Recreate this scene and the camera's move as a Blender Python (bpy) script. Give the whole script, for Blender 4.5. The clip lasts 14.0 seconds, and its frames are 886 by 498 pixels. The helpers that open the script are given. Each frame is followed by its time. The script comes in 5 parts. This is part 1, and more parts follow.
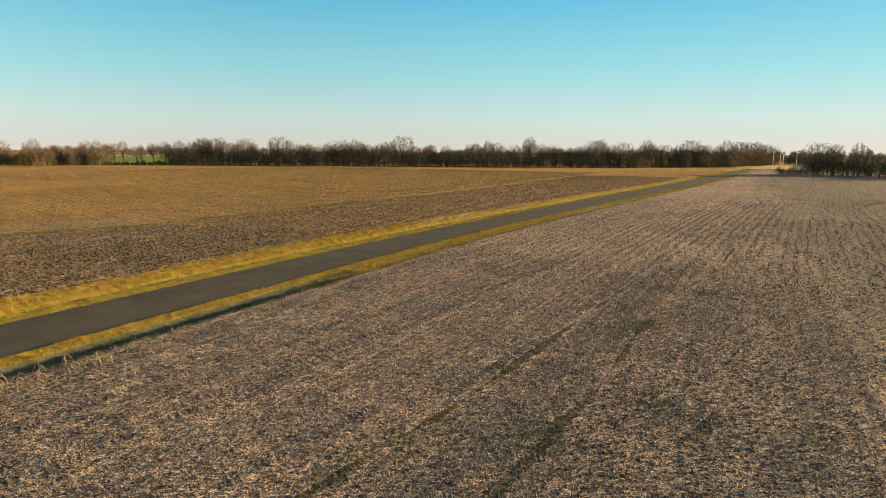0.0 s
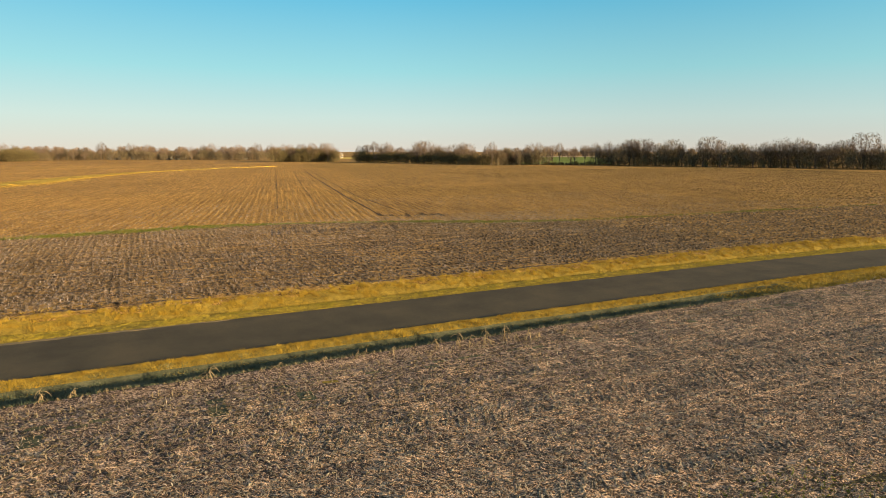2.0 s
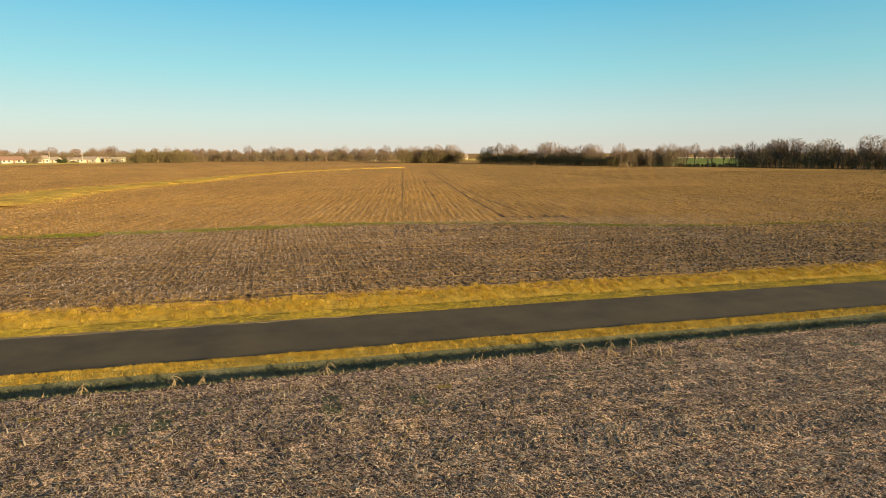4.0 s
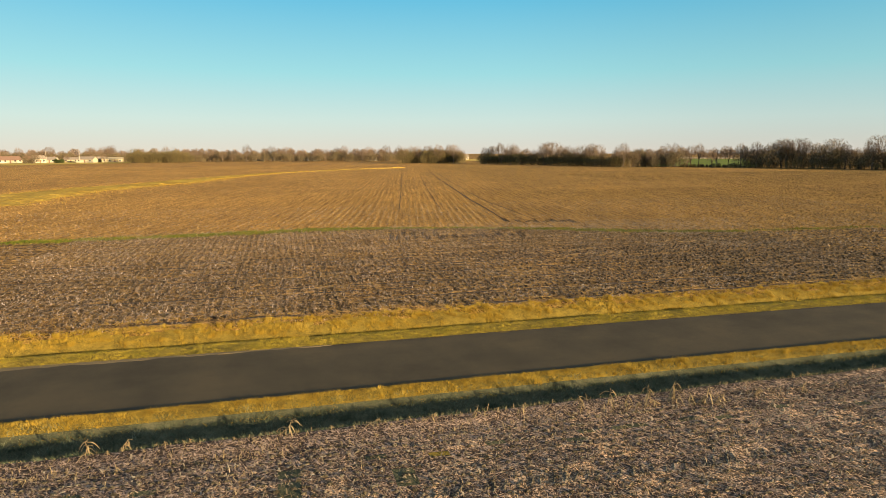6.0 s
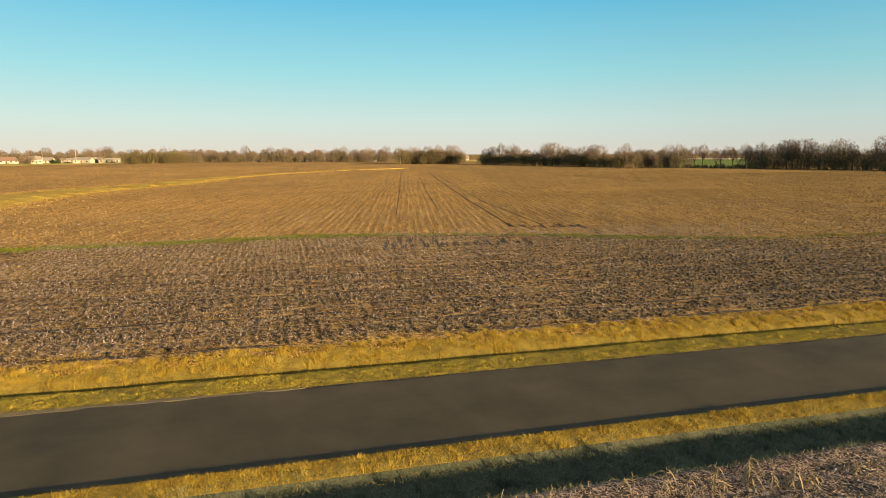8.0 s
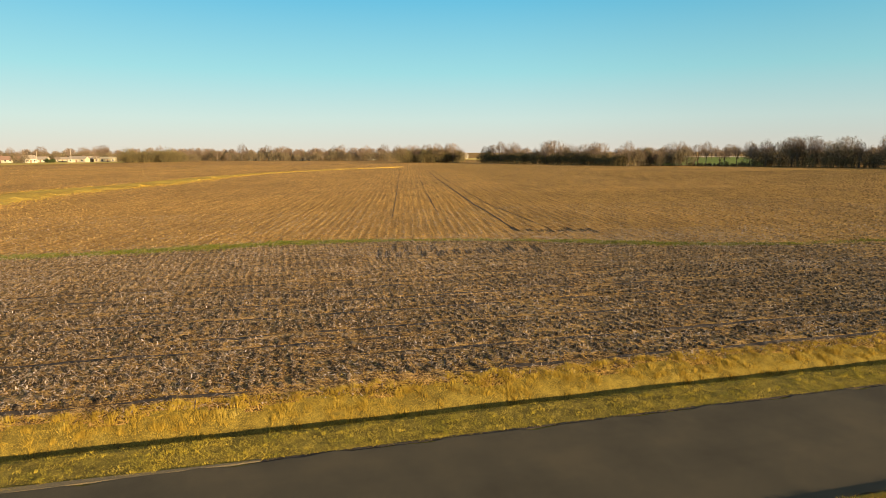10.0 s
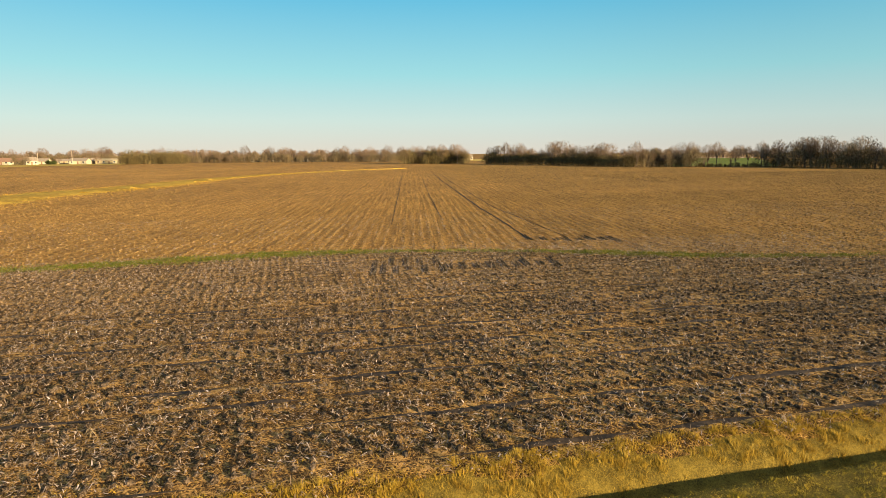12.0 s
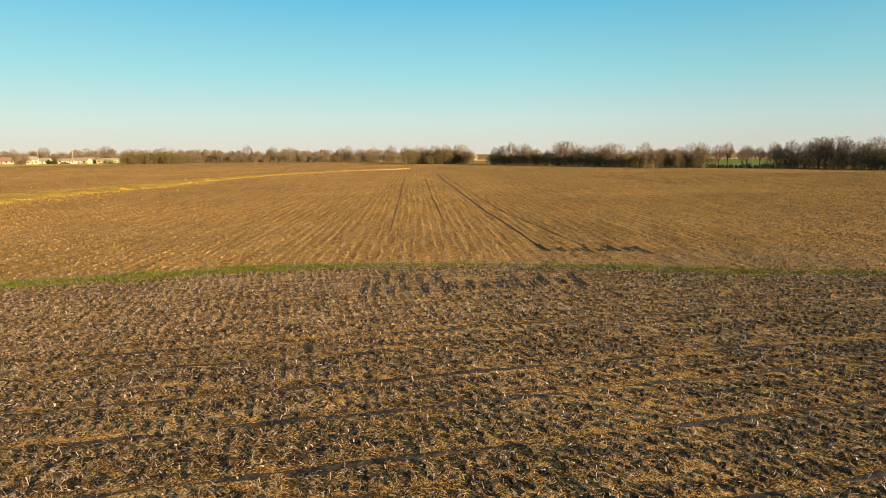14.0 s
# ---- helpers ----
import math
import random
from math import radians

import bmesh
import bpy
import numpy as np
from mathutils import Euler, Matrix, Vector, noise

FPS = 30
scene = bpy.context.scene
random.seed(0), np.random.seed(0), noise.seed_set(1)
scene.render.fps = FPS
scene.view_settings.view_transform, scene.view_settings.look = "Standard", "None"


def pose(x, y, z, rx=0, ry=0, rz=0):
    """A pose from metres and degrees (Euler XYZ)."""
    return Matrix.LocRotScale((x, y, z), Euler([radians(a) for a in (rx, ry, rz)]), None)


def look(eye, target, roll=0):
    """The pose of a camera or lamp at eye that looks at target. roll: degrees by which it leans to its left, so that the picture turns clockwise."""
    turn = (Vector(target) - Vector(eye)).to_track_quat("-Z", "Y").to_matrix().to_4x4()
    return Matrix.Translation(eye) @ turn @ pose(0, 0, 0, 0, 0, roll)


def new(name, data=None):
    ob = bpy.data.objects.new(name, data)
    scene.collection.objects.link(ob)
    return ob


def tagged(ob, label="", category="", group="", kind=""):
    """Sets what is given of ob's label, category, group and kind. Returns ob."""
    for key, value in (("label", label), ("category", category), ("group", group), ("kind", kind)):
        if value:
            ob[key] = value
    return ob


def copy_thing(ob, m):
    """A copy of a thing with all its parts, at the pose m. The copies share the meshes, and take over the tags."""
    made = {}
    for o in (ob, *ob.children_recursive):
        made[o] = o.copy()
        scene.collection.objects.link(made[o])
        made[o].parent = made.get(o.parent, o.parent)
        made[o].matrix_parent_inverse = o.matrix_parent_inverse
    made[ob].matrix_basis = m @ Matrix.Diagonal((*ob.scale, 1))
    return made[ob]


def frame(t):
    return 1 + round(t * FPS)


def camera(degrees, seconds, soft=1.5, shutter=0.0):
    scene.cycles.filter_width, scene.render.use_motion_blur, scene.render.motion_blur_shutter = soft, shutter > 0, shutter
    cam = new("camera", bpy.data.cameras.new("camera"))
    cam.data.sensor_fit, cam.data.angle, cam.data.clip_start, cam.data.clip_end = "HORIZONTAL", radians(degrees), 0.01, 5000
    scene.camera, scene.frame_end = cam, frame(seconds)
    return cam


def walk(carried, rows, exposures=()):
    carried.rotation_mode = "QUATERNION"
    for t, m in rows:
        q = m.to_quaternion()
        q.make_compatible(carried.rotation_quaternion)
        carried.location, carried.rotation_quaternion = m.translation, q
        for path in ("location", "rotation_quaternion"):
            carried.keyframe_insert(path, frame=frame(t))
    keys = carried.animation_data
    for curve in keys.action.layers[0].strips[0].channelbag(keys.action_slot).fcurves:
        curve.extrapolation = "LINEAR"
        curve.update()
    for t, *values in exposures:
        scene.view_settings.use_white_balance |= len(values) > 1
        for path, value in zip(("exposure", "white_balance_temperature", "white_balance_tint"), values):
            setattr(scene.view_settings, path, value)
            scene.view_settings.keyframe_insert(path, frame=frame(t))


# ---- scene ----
cam = camera(70.9, 14.0, 0.7)
PATH = [
    (0, (-0.048, -0.122, 7.286), (-0.927, 1.648, 6.976), 0.4),
    (0.5, (-0.035, -0.158, 7.278), (-1.059, 1.532, 6.968), 0.3),
    (1, (-0.043, -0.209, 7.247), (-1.163, 1.42, 6.94), 0.4),
    (1.5, (-0.173, -0.328, 7.258), (-1.561, 1.079, 6.949), 0.4),
    (2, (-0.098, -0.393, 7.271), (-1.872, 0.477, 6.959), 0.0),
    (2.5, (-0.04, -0.298, 7.298), (-1.944, 0.229, 6.986), -0.3),
    (3, (-0.011, -0.288, 7.285), (-1.922, 0.215, 6.974), -0.2),
    (3.2, (-0.041, -0.271, 7.25), (-1.952, 0.232, 6.941), -0.2),
    (5.3, (-3.711, 0.877, 7.115), (-5.621, 1.382, 6.809), -0.1),
    (5.5, (-4.135, 1.007, 7.121), (-6.046, 1.51, 6.814), -0.1),
    (6, (-5.225, 1.281, 7.093), (-7.136, 1.784, 6.787), -0.1),
    (6.5, (-6.276, 1.546, 7.076), (-8.187, 2.049, 6.770), -0.1),
    (7, (-7.379, 1.839, 7.057), (-9.29, 2.343, 6.752), -0.1),
    (7.5, (-8.495, 2.163, 7.045), (-10.406, 2.666, 6.741), -0.1),
    (8, (-9.567, 2.455, 7.048), (-11.479, 2.958, 6.744), -0.1),
    (8.2, (-9.994, 2.584, 7.051), (-11.906, 3.085, 6.746), -0.2),
    (10.3, (-14.981, 3.901, 7.006), (-16.891, 4.406, 6.697), -0.2),
    (10.5, (-15.497, 4.064, 6.962), (-17.408, 4.567, 6.657), -0.2),
    (11, (-16.881, 4.441, 6.934), (-18.792, 4.943, 6.629), -0.2),
    (11.5, (-18.319, 4.809, 6.915), (-20.231, 5.311, 6.61), -0.3),
    (12, (-19.771, 5.183, 6.886), (-21.685, 5.674, 6.581), -0.3),
    (12.5, (-21.222, 5.547, 6.866), (-23.14, 6.026, 6.561), -0.2),
    (13, (-22.675, 5.911, 6.831), (-24.593, 6.389, 6.527), -0.2),
    (13.5, (-24.097, 6.286, 6.811), (-26.015, 6.764, 6.507), -0.3),
    (14, (-25.525, 6.65, 6.795), (-27.443, 7.129, 6.491), -0.2),
]
walk(cam, [(t, look(eye, target, roll)) for t, eye, target, roll in PATH], [(0.0, 1.6), (1.0, 1.6), (2.3, 1.54), (14.0, 1.54)])


# ---- world and sun ----
SUN_AZ = (0.79, 0.61)          # towards the sun, on the plan
SUN_EL = 10.0
world = bpy.data.worlds.new("sky")
scene.world = world
world.use_nodes = True
wn = world.node_tree.nodes
sky = wn.new("ShaderNodeTexSky")
sky.sky_type = "NISHITA"
sky.sun_disc = False
sky.sun_elevation = radians(SUN_EL)
sky.sun_rotation = math.atan2(SUN_AZ[0], SUN_AZ[1])
sky.air_density = 1.0
sky.dust_density = 0.1
sky.ozone_density = 1.2
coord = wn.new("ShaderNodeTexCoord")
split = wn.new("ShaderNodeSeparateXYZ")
# sky light painted by elevation, dark overhead, laid over most of the sky texture
sky_ramp = wn.new("ShaderNodeValToRGB")
for el, (p, c) in zip([sky_ramp.color_ramp.elements[0], sky_ramp.color_ramp.elements[1]] + [sky_ramp.color_ramp.elements.new(0.5) for _ in range(4)],
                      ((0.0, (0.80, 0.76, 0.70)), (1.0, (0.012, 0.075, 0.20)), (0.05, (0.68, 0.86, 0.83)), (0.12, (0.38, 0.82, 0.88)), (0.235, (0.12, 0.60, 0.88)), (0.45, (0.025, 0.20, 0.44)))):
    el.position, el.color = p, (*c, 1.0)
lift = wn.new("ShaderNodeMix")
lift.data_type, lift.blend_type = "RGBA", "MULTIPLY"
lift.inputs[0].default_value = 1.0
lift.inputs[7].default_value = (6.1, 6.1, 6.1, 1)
sky_blend = wn.new("ShaderNodeMix")
sky_blend.data_type = "RGBA"
sky_blend.inputs[0].default_value = 0.88
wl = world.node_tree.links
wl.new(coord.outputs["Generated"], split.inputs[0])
wl.new(split.outputs["Z"], sky_ramp.inputs[0])
# the painted sky is also dimmed at right angles to the sun
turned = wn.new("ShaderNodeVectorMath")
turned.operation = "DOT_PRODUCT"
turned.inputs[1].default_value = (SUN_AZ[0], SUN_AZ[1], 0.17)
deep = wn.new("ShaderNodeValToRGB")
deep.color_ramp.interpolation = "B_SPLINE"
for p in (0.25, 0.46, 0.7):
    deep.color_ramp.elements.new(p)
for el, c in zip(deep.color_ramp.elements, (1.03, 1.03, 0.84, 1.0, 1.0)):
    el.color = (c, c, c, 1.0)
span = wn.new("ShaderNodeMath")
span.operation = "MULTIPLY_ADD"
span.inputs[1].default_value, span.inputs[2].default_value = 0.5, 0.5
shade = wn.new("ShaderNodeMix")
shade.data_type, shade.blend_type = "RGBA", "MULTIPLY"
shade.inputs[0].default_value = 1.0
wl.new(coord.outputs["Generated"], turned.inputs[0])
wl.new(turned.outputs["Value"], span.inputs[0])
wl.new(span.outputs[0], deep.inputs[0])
wl.new(sky_ramp.outputs[0], shade.inputs[6])
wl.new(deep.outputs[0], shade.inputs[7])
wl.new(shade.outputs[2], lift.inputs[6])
wl.new(sky.outputs[0], sky_blend.inputs[6])
wl.new(lift.outputs[2], sky_blend.inputs[7])
wl.new(sky_blend.outputs[2], wn["Background"].inputs[0])
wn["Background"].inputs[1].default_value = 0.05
lamp = bpy.data.lights.new("sun", "SUN")
lamp.energy, lamp.angle, lamp.color = 5.0, radians(0.6), (1.0, 0.72, 0.40)
sun = new("sun", lamp)
sun.matrix_world = look((0, 0, 60), (-SUN_AZ[0] * 100, -SUN_AZ[1] * 100, 60 - 100 * math.tan(radians(SUN_EL))))

rng = np.random.default_rng(7)


# ---- materials ----
def rgb(c):
    return (c[0], c[1], c[2], 1.0)


class Mat:
    """A small builder for node materials."""

    def __init__(self, name, rough=0.9, spec=0.2):
        self.m = bpy.data.materials.new(name)
        self.m.use_nodes = True
        self.n, self.l = self.m.node_tree.nodes, self.m.node_tree.links
        self.b = self.n["Principled BSDF"]
        self.b.inputs["Roughness"].default_value = rough
        self.b.inputs["Specular IOR Level"].default_value = spec
        self.geo = self.n.new("ShaderNodeNewGeometry")
        self.obj = self.n.new("ShaderNodeObjectInfo")

    def scaled(self, v, rz=0.0):
        m = self.n.new("ShaderNodeMapping")
        m.vector_type = "TEXTURE"
        m.inputs["Rotation"].default_value = (0, 0, rz)
        m.inputs["Scale"].default_value = tuple(1.0 / k for k in v)
        self.l.new(self.geo.outputs["Position"], m.inputs["Vector"])
        return m.outputs[0]

    def noise(self, scale, detail=3.0, rough=0.55, vec=None, dist=0.0):
        t = self.n.new("ShaderNodeTexNoise")
        t.inputs["Scale"].default_value, t.inputs["Detail"].default_value = scale, detail
        t.inputs["Roughness"].default_value, t.inputs["Distortion"].default_value = rough, dist
        self.l.new(vec or self.geo.outputs["Position"], t.inputs["Vector"])
        return t.outputs["Fac"]

    def ramp(self, fac, stops):
        r = self.n.new("ShaderNodeValToRGB")
        e = r.color_ramp.elements
        while len(e) < len(stops):
            e.new(0.5)
        for el, (p, c) in zip(e, stops):
            el.position, el.color = p, rgb(c)
        self.l.new(fac, r.inputs["Fac"])
        return r.outputs["Color"]

    def mix(self, fac, a, b, kind="MIX"):
        x = self.n.new("ShaderNodeMix")
        x.data_type, x.blend_type = "RGBA", kind
        for sock, v in ((x.inputs[0], fac), (x.inputs[6], a), (x.inputs[7], b)):
            if isinstance(v, (int, float)):
                sock.default_value = v
            elif isinstance(v, tuple):
                sock.default_value = rgb(v)
            else:
                self.l.new(v, sock)
        return x.outputs[2]

    def maths(self, op, a, b=0.0):
        x = self.n.new("ShaderNodeMath")
        x.operation = op
        for sock, v in zip(x.inputs, (a, b)):
            if isinstance(v, (int, float)):
                sock.default_value = v
            else:
                self.l.new(v, sock)
        return x.outputs[0]

    def north_shade(self, c):
        """Soil and straw painted darker and greener northwards, in place of shade between stubble."""
        m = self.n.new("ShaderNodeVectorMath")
        m.operation = "DOT_PRODUCT"
        m.inputs[1].default_value = (0.2 / 45, 0.98 / 45, 0)
        self.l.new(self.geo.outputs["Position"], m.inputs[0])
        f = self.maths("ADD", m.outputs["Value"], self.maths("MULTIPLY", self.noise(0.06, 3), 0.5))
        return self.mix(1.0, c, self.ramp(f, [(0.2, (1, 1, 1)), (0.8, (0.84, 0.87, 0.86))]), "MULTIPLY")

    def dull(self, c):
        """The near field grows greyer and duller towards the east."""
        x = self.n.new("ShaderNodeSeparateXYZ")
        self.l.new(self.geo.outputs["Position"], x.inputs[0])
        f = self.maths("ADD", self.maths("MULTIPLY", x.outputs["X"], 0.045), self.maths("MULTIPLY", self.noise(0.11, 4), 0.9))
        return self.mix(1.0, c, self.ramp(f, [(0.1, (1, 1, 1)), (0.75, (0.53, 0.59, 0.61))]), "MULTIPLY")

    def bump(self, h, strength=0.6, dist=0.05):
        x = self.n.new("ShaderNodeBump")
        x.inputs["Strength"].default_value, x.inputs["Distance"].default_value = strength, dist
        self.l.new(h, x.inputs["Height"])
        self.l.new(x.outputs[0], self.b.inputs["Normal"])
        return self

    def colour(self, c):
        if isinstance(c, tuple):
            self.b.inputs["Base Color"].default_value = rgb(c)
        else:
            self.l.new(c, self.b.inputs["Base Color"])
        return self


def field_material(name, soil, straw, pale, row_angle, row, rough=0.95, spec=0.1, streaky=0.16, relief=0.25, north_shade=False, dull=False):
    """Harvested ground: dark soil under a mat of chopped straw, in drill rows."""
    m = Mat(name, rough, spec)
    mid = m.noise(1.0, 4, 0.6, m.scaled((2.2, 2.2, 2.2)))
    big = m.noise(0.035, 4, 0.6)
    streak = m.noise(1.0, 3, 0.6, m.scaled((0.10, row, 1), row_angle))
    drift = m.noise(1.0, 3, 0.5, m.scaled((0.012, 0.09, 1), row_angle))
    mat = None
    for k, a in enumerate((0.35, 1.15, 1.9, 2.75)):
        lay = m.noise(1.0, 2, 0.5, m.scaled((5.0 + k, 20.0 + 3 * k, 9.0), a), 0.4)
        mat = lay if mat is None else m.maths("MAXIMUM", mat, lay)
    f = m.maths("ADD", m.maths("MULTIPLY", mat, 0.62), m.maths("MULTIPLY", mid, streaky + 0.06))
    f = m.maths("ADD", f, m.maths("ADD", m.maths("MULTIPLY", streak, streaky), 0.16 - streaky))
    c = m.ramp(f, [(0.515, soil), (0.55, tuple(0.40 * (a + b) for a, b in zip(soil, straw))), (0.575, straw), (0.625, pale)])
    tone = m.ramp(m.maths("ADD", m.maths("MULTIPLY", big, 0.6), m.maths("MULTIPLY", drift, 0.4)), [(0.36, (0.84, 0.84, 0.84)), (0.5, (1, 1, 1)), (0.64, (1.15, 1.13, 1.08))])
    c = m.mix(1.0, c, tone, "MULTIPLY")
    m.colour(m.north_shade(c) if north_shade else m.dull(c) if dull else c)
    h = m.maths("ADD", m.maths("MULTIPLY", mat, 0.45), m.maths("ADD", m.maths("MULTIPLY", mid, 0.75), m.maths("MULTIPLY", streak, 0.5)))
    return m.bump(h, 1.0, relief).m


def litter_material(name, stops, own=0.8, patch_size=0.25, rough=0.85, spec=0.25, north_shade=False, dull=False):
    m = Mat(name, rough, spec)
    r = m.maths("ADD", m.maths("MULTIPLY", m.geo.outputs["Random Per Island"], own), m.maths("MULTIPLY", m.ramp(m.noise(patch_size, 3), [(0.3, (0, 0, 0)), (0.7, (1, 1, 1))]), 1 - own))
    c = m.ramp(r, stops)
    m.colour(m.north_shade(c) if north_shade else m.dull(c) if dull else c)
    return m.m


NEAR_FIELD = field_material("weathered_corn_stubble_ground", (0.05413, 0.03839, 0.02674), (0.3433, 0.2305, 0.1444), (0.6502, 0.4588, 0.3037), radians(90), 2.2, 0.9, 0.12, 0.07, 0.2, dull=True)
EDGE_FIELD = field_material("bare_edge_rows_ground", (0.03286, 0.02441, 0.01956), (0.2078, 0.1469, 0.1056), (0.3943, 0.2927, 0.222), radians(90), 2.2, 0.9, 0.12, 0.07, 0.2, dull=True)
HEADLAND = field_material("brown_headland_stubble_ground", (0.03755, 0.02274, 0.009775), (0.2537, 0.1447, 0.0445), (0.483, 0.297, 0.1006), radians(90), 1.6, north_shade=True)
FAR_FIELD = field_material("brown_corn_stubble_ground", (0.1426, 0.07624, 0.02226), (0.3579, 0.1982, 0.05069), (0.5184, 0.2998, 0.0887), radians(-11.5), 2.0, north_shade=True)

DULL_TRASH = field_material("matted_olive_straw", (0.0415, 0.03522, 0.02297), (0.1039, 0.08826, 0.05937), (0.1715, 0.1482, 0.108), radians(90), 2.2, 0.9, 0.12)
NEAR_TRASH = field_material("matted_weathered_straw", (0.05477, 0.04661, 0.03427), (0.1415, 0.1233, 0.0927), (0.2306, 0.2116, 0.1683), radians(90), 2.2, 0.9, 0.12, dull=True)
HEAD_TRASH = field_material("matted_brown_straw", (0.0372, 0.02587, 0.01536), (0.1005, 0.07225, 0.04491), (0.1565, 0.1202, 0.08562), radians(90), 1.6, north_shade=True)
MID_TRASH = field_material("matted_tan_straw", (0.06221, 0.03968, 0.01885), (0.17, 0.1145, 0.05521), (0.2571, 0.1793, 0.09757), radians(90), 1.6, north_shade=True)
FAR_TRASH = field_material("matted_golden_straw", (0.1019, 0.06068, 0.02034), (0.2607, 0.1602, 0.05285), (0.3781, 0.2481, 0.0945), radians(-11.5), 2.0, north_shade=True)

m = Mat("verge_soil_and_thatch", 0.95, 0.1)
f = m.maths("ADD", m.maths("MULTIPLY", m.noise(26.0, 4, 0.65), 0.6), m.maths("MULTIPLY", m.noise(2.2, 3, 0.6), 0.4))
m.colour(m.ramp(f, [(0.36, (0.06, 0.046, 0.013)), (0.5, (0.15, 0.112, 0.022)), (0.62, (0.25, 0.182, 0.034))]))
VERGE = m.bump(f, 0.9, 0.10).m
# ditch soil, its colour darkened for the shade of the field's edge
m = Mat("ditch_soil_with_shade", 0.95, 0.1)
f = m.maths("ADD", m.maths("MULTIPLY", m.noise(22.0, 4, 0.65), 0.6), m.maths("MULTIPLY", m.noise(1.4, 3, 0.6), 0.4))
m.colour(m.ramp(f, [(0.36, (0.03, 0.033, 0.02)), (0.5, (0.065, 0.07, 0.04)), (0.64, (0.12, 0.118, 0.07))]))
DITCH = m.bump(f, 0.9, 0.10).m

m = Mat("worn_asphalt", 0.93, 0.12)
grain = m.noise(90.0, 3, 0.7)
blot = m.noise(0.45, 5, 0.6)
lane = m.noise(1.0, 3, 0.55, m.scaled((1.3, 0.05, 1)))
stone = m.ramp(grain, [(0.30, (0.0337, 0.02725, 0.01745)), (0.55, (0.0614, 0.05108, 0.03186)), (0.72, (0.1067, 0.09074, 0.06084))])
wear = m.ramp(m.maths("ADD", m.maths("MULTIPLY", blot, 0.85), m.maths("MULTIPLY", lane, 0.15)), [(0.33, (0.76, 0.76, 0.78)), (0.5, (1, 1, 1)), (0.66, (1.25, 1.2, 1.14))])
m.colour(m.mix(1.0, stone, wear, "MULTIPLY"))
ASPHALT = m.bump(grain, 0.5, 0.006).m

m = Mat("pale_gravel", 0.95, 0.2)
f = m.noise(40.0, 4, 0.7)
m.colour(m.ramp(f, [(0.3, (0.06, 0.048, 0.027)), (0.5, (0.13, 0.1, 0.055)), (0.7, (0.21, 0.165, 0.1))]))
GRAVEL = m.bump(f, 0.8, 0.04).m

STRAW_NEAR = litter_material("weathered_straw", [(0.1, (0.04553, 0.03735, 0.02816)), (0.4, (0.1062, 0.0893, 0.06817)), (0.7, (0.1517, 0.1321, 0.1032)), (0.95, (0.2054, 0.1876, 0.1518))], 0.8, 0.25, 0.75, 0.3, dull=True)
STRAW_DULL = litter_material("dull_straw", [(0.1, (0.04186, 0.03312, 0.02053)), (0.4, (0.09522, 0.07783, 0.05128)), (0.7, (0.1454, 0.119, 0.08274)), (0.95, (0.2122, 0.1769, 0.1308))], 0.8, 0.25, 0.75, 0.3)
STRAW_GOLD = litter_material("golden_straw", [(0.1, (0.1185, 0.07318, 0.02179)), (0.5, (0.2287, 0.147, 0.0449)), (0.9, (0.3295, 0.2189, 0.07057))], north_shade=True)
STRAW_FAR = litter_material("brown_straw", [(0.1, (0.05836, 0.04154, 0.02734)), (0.4, (0.1635, 0.1204, 0.08203)), (0.7, (0.2646, 0.2036, 0.1516)), (0.95, (0.4046, 0.3489, 0.3355))], north_shade=True)
DRY_GRASS = litter_material("dry_golden_grass", [(0.1, (0.1712, 0.1024, 0.0113)), (0.4, (0.2933, 0.1922, 0.01884)), (0.7, (0.3781, 0.2601, 0.03143)), (0.95, (0.3905, 0.2982, 0.07543))], 0.4, 1.6)
MOWN_GRASS = litter_material("mown_verge_grass", [(0.1, (0.1278, 0.1216, 0.01062)), (0.4, (0.2872, 0.2256, 0.02124)), (0.7, (0.4071, 0.2984, 0.03176)), (0.95, (0.4379, 0.3463, 0.07056))], 0.4, 1.6)
# ditch grass colours include the bluish dark of the shade
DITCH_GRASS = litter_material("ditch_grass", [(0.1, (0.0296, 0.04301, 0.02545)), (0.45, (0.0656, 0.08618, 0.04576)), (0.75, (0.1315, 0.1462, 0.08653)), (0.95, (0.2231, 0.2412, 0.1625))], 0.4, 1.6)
WATER_GRASS = litter_material("waterway_grass", [(0.1, (0.1688, 0.1008, 0.01512)), (0.5, (0.3162, 0.2014, 0.02646)), (0.9, (0.4422, 0.2925, 0.04536))], 0.4, 0.3)
GREEN_GRASS = litter_material("fresh_green_grass", [(0.1, (0.0446, 0.0662, 0.00576)), (0.5, (0.0893, 0.105, 0.00864)), (0.8, (0.161, 0.132, 0.018)), (0.95, (0.268, 0.187, 0.0504))], 0.4, 1.6)
STALK = litter_material("dry_corn_stalk", [(0.1, (0.121, 0.08784, 0.04529)), (0.5, (0.2095, 0.1598, 0.0851)), (0.9, (0.2866, 0.2311, 0.1413))])
# dark rut soil; on the furrow strips this colour stands for shade
m = Mat("dark_rut_soil_and_furrow_shade", 0.9, 0.2)
f = m.noise(3.0, 4, 0.6)
m.colour(m.ramp(f, [(0.35, (0.028, 0.02, 0.014)), (0.6, (0.06, 0.043, 0.028))]))
RUT = m.bump(f, 0.8, 0.1).m
m = Mat("pressed_stubble", 0.95, 0.1)
f = m.noise(9.0, 4, 0.6)
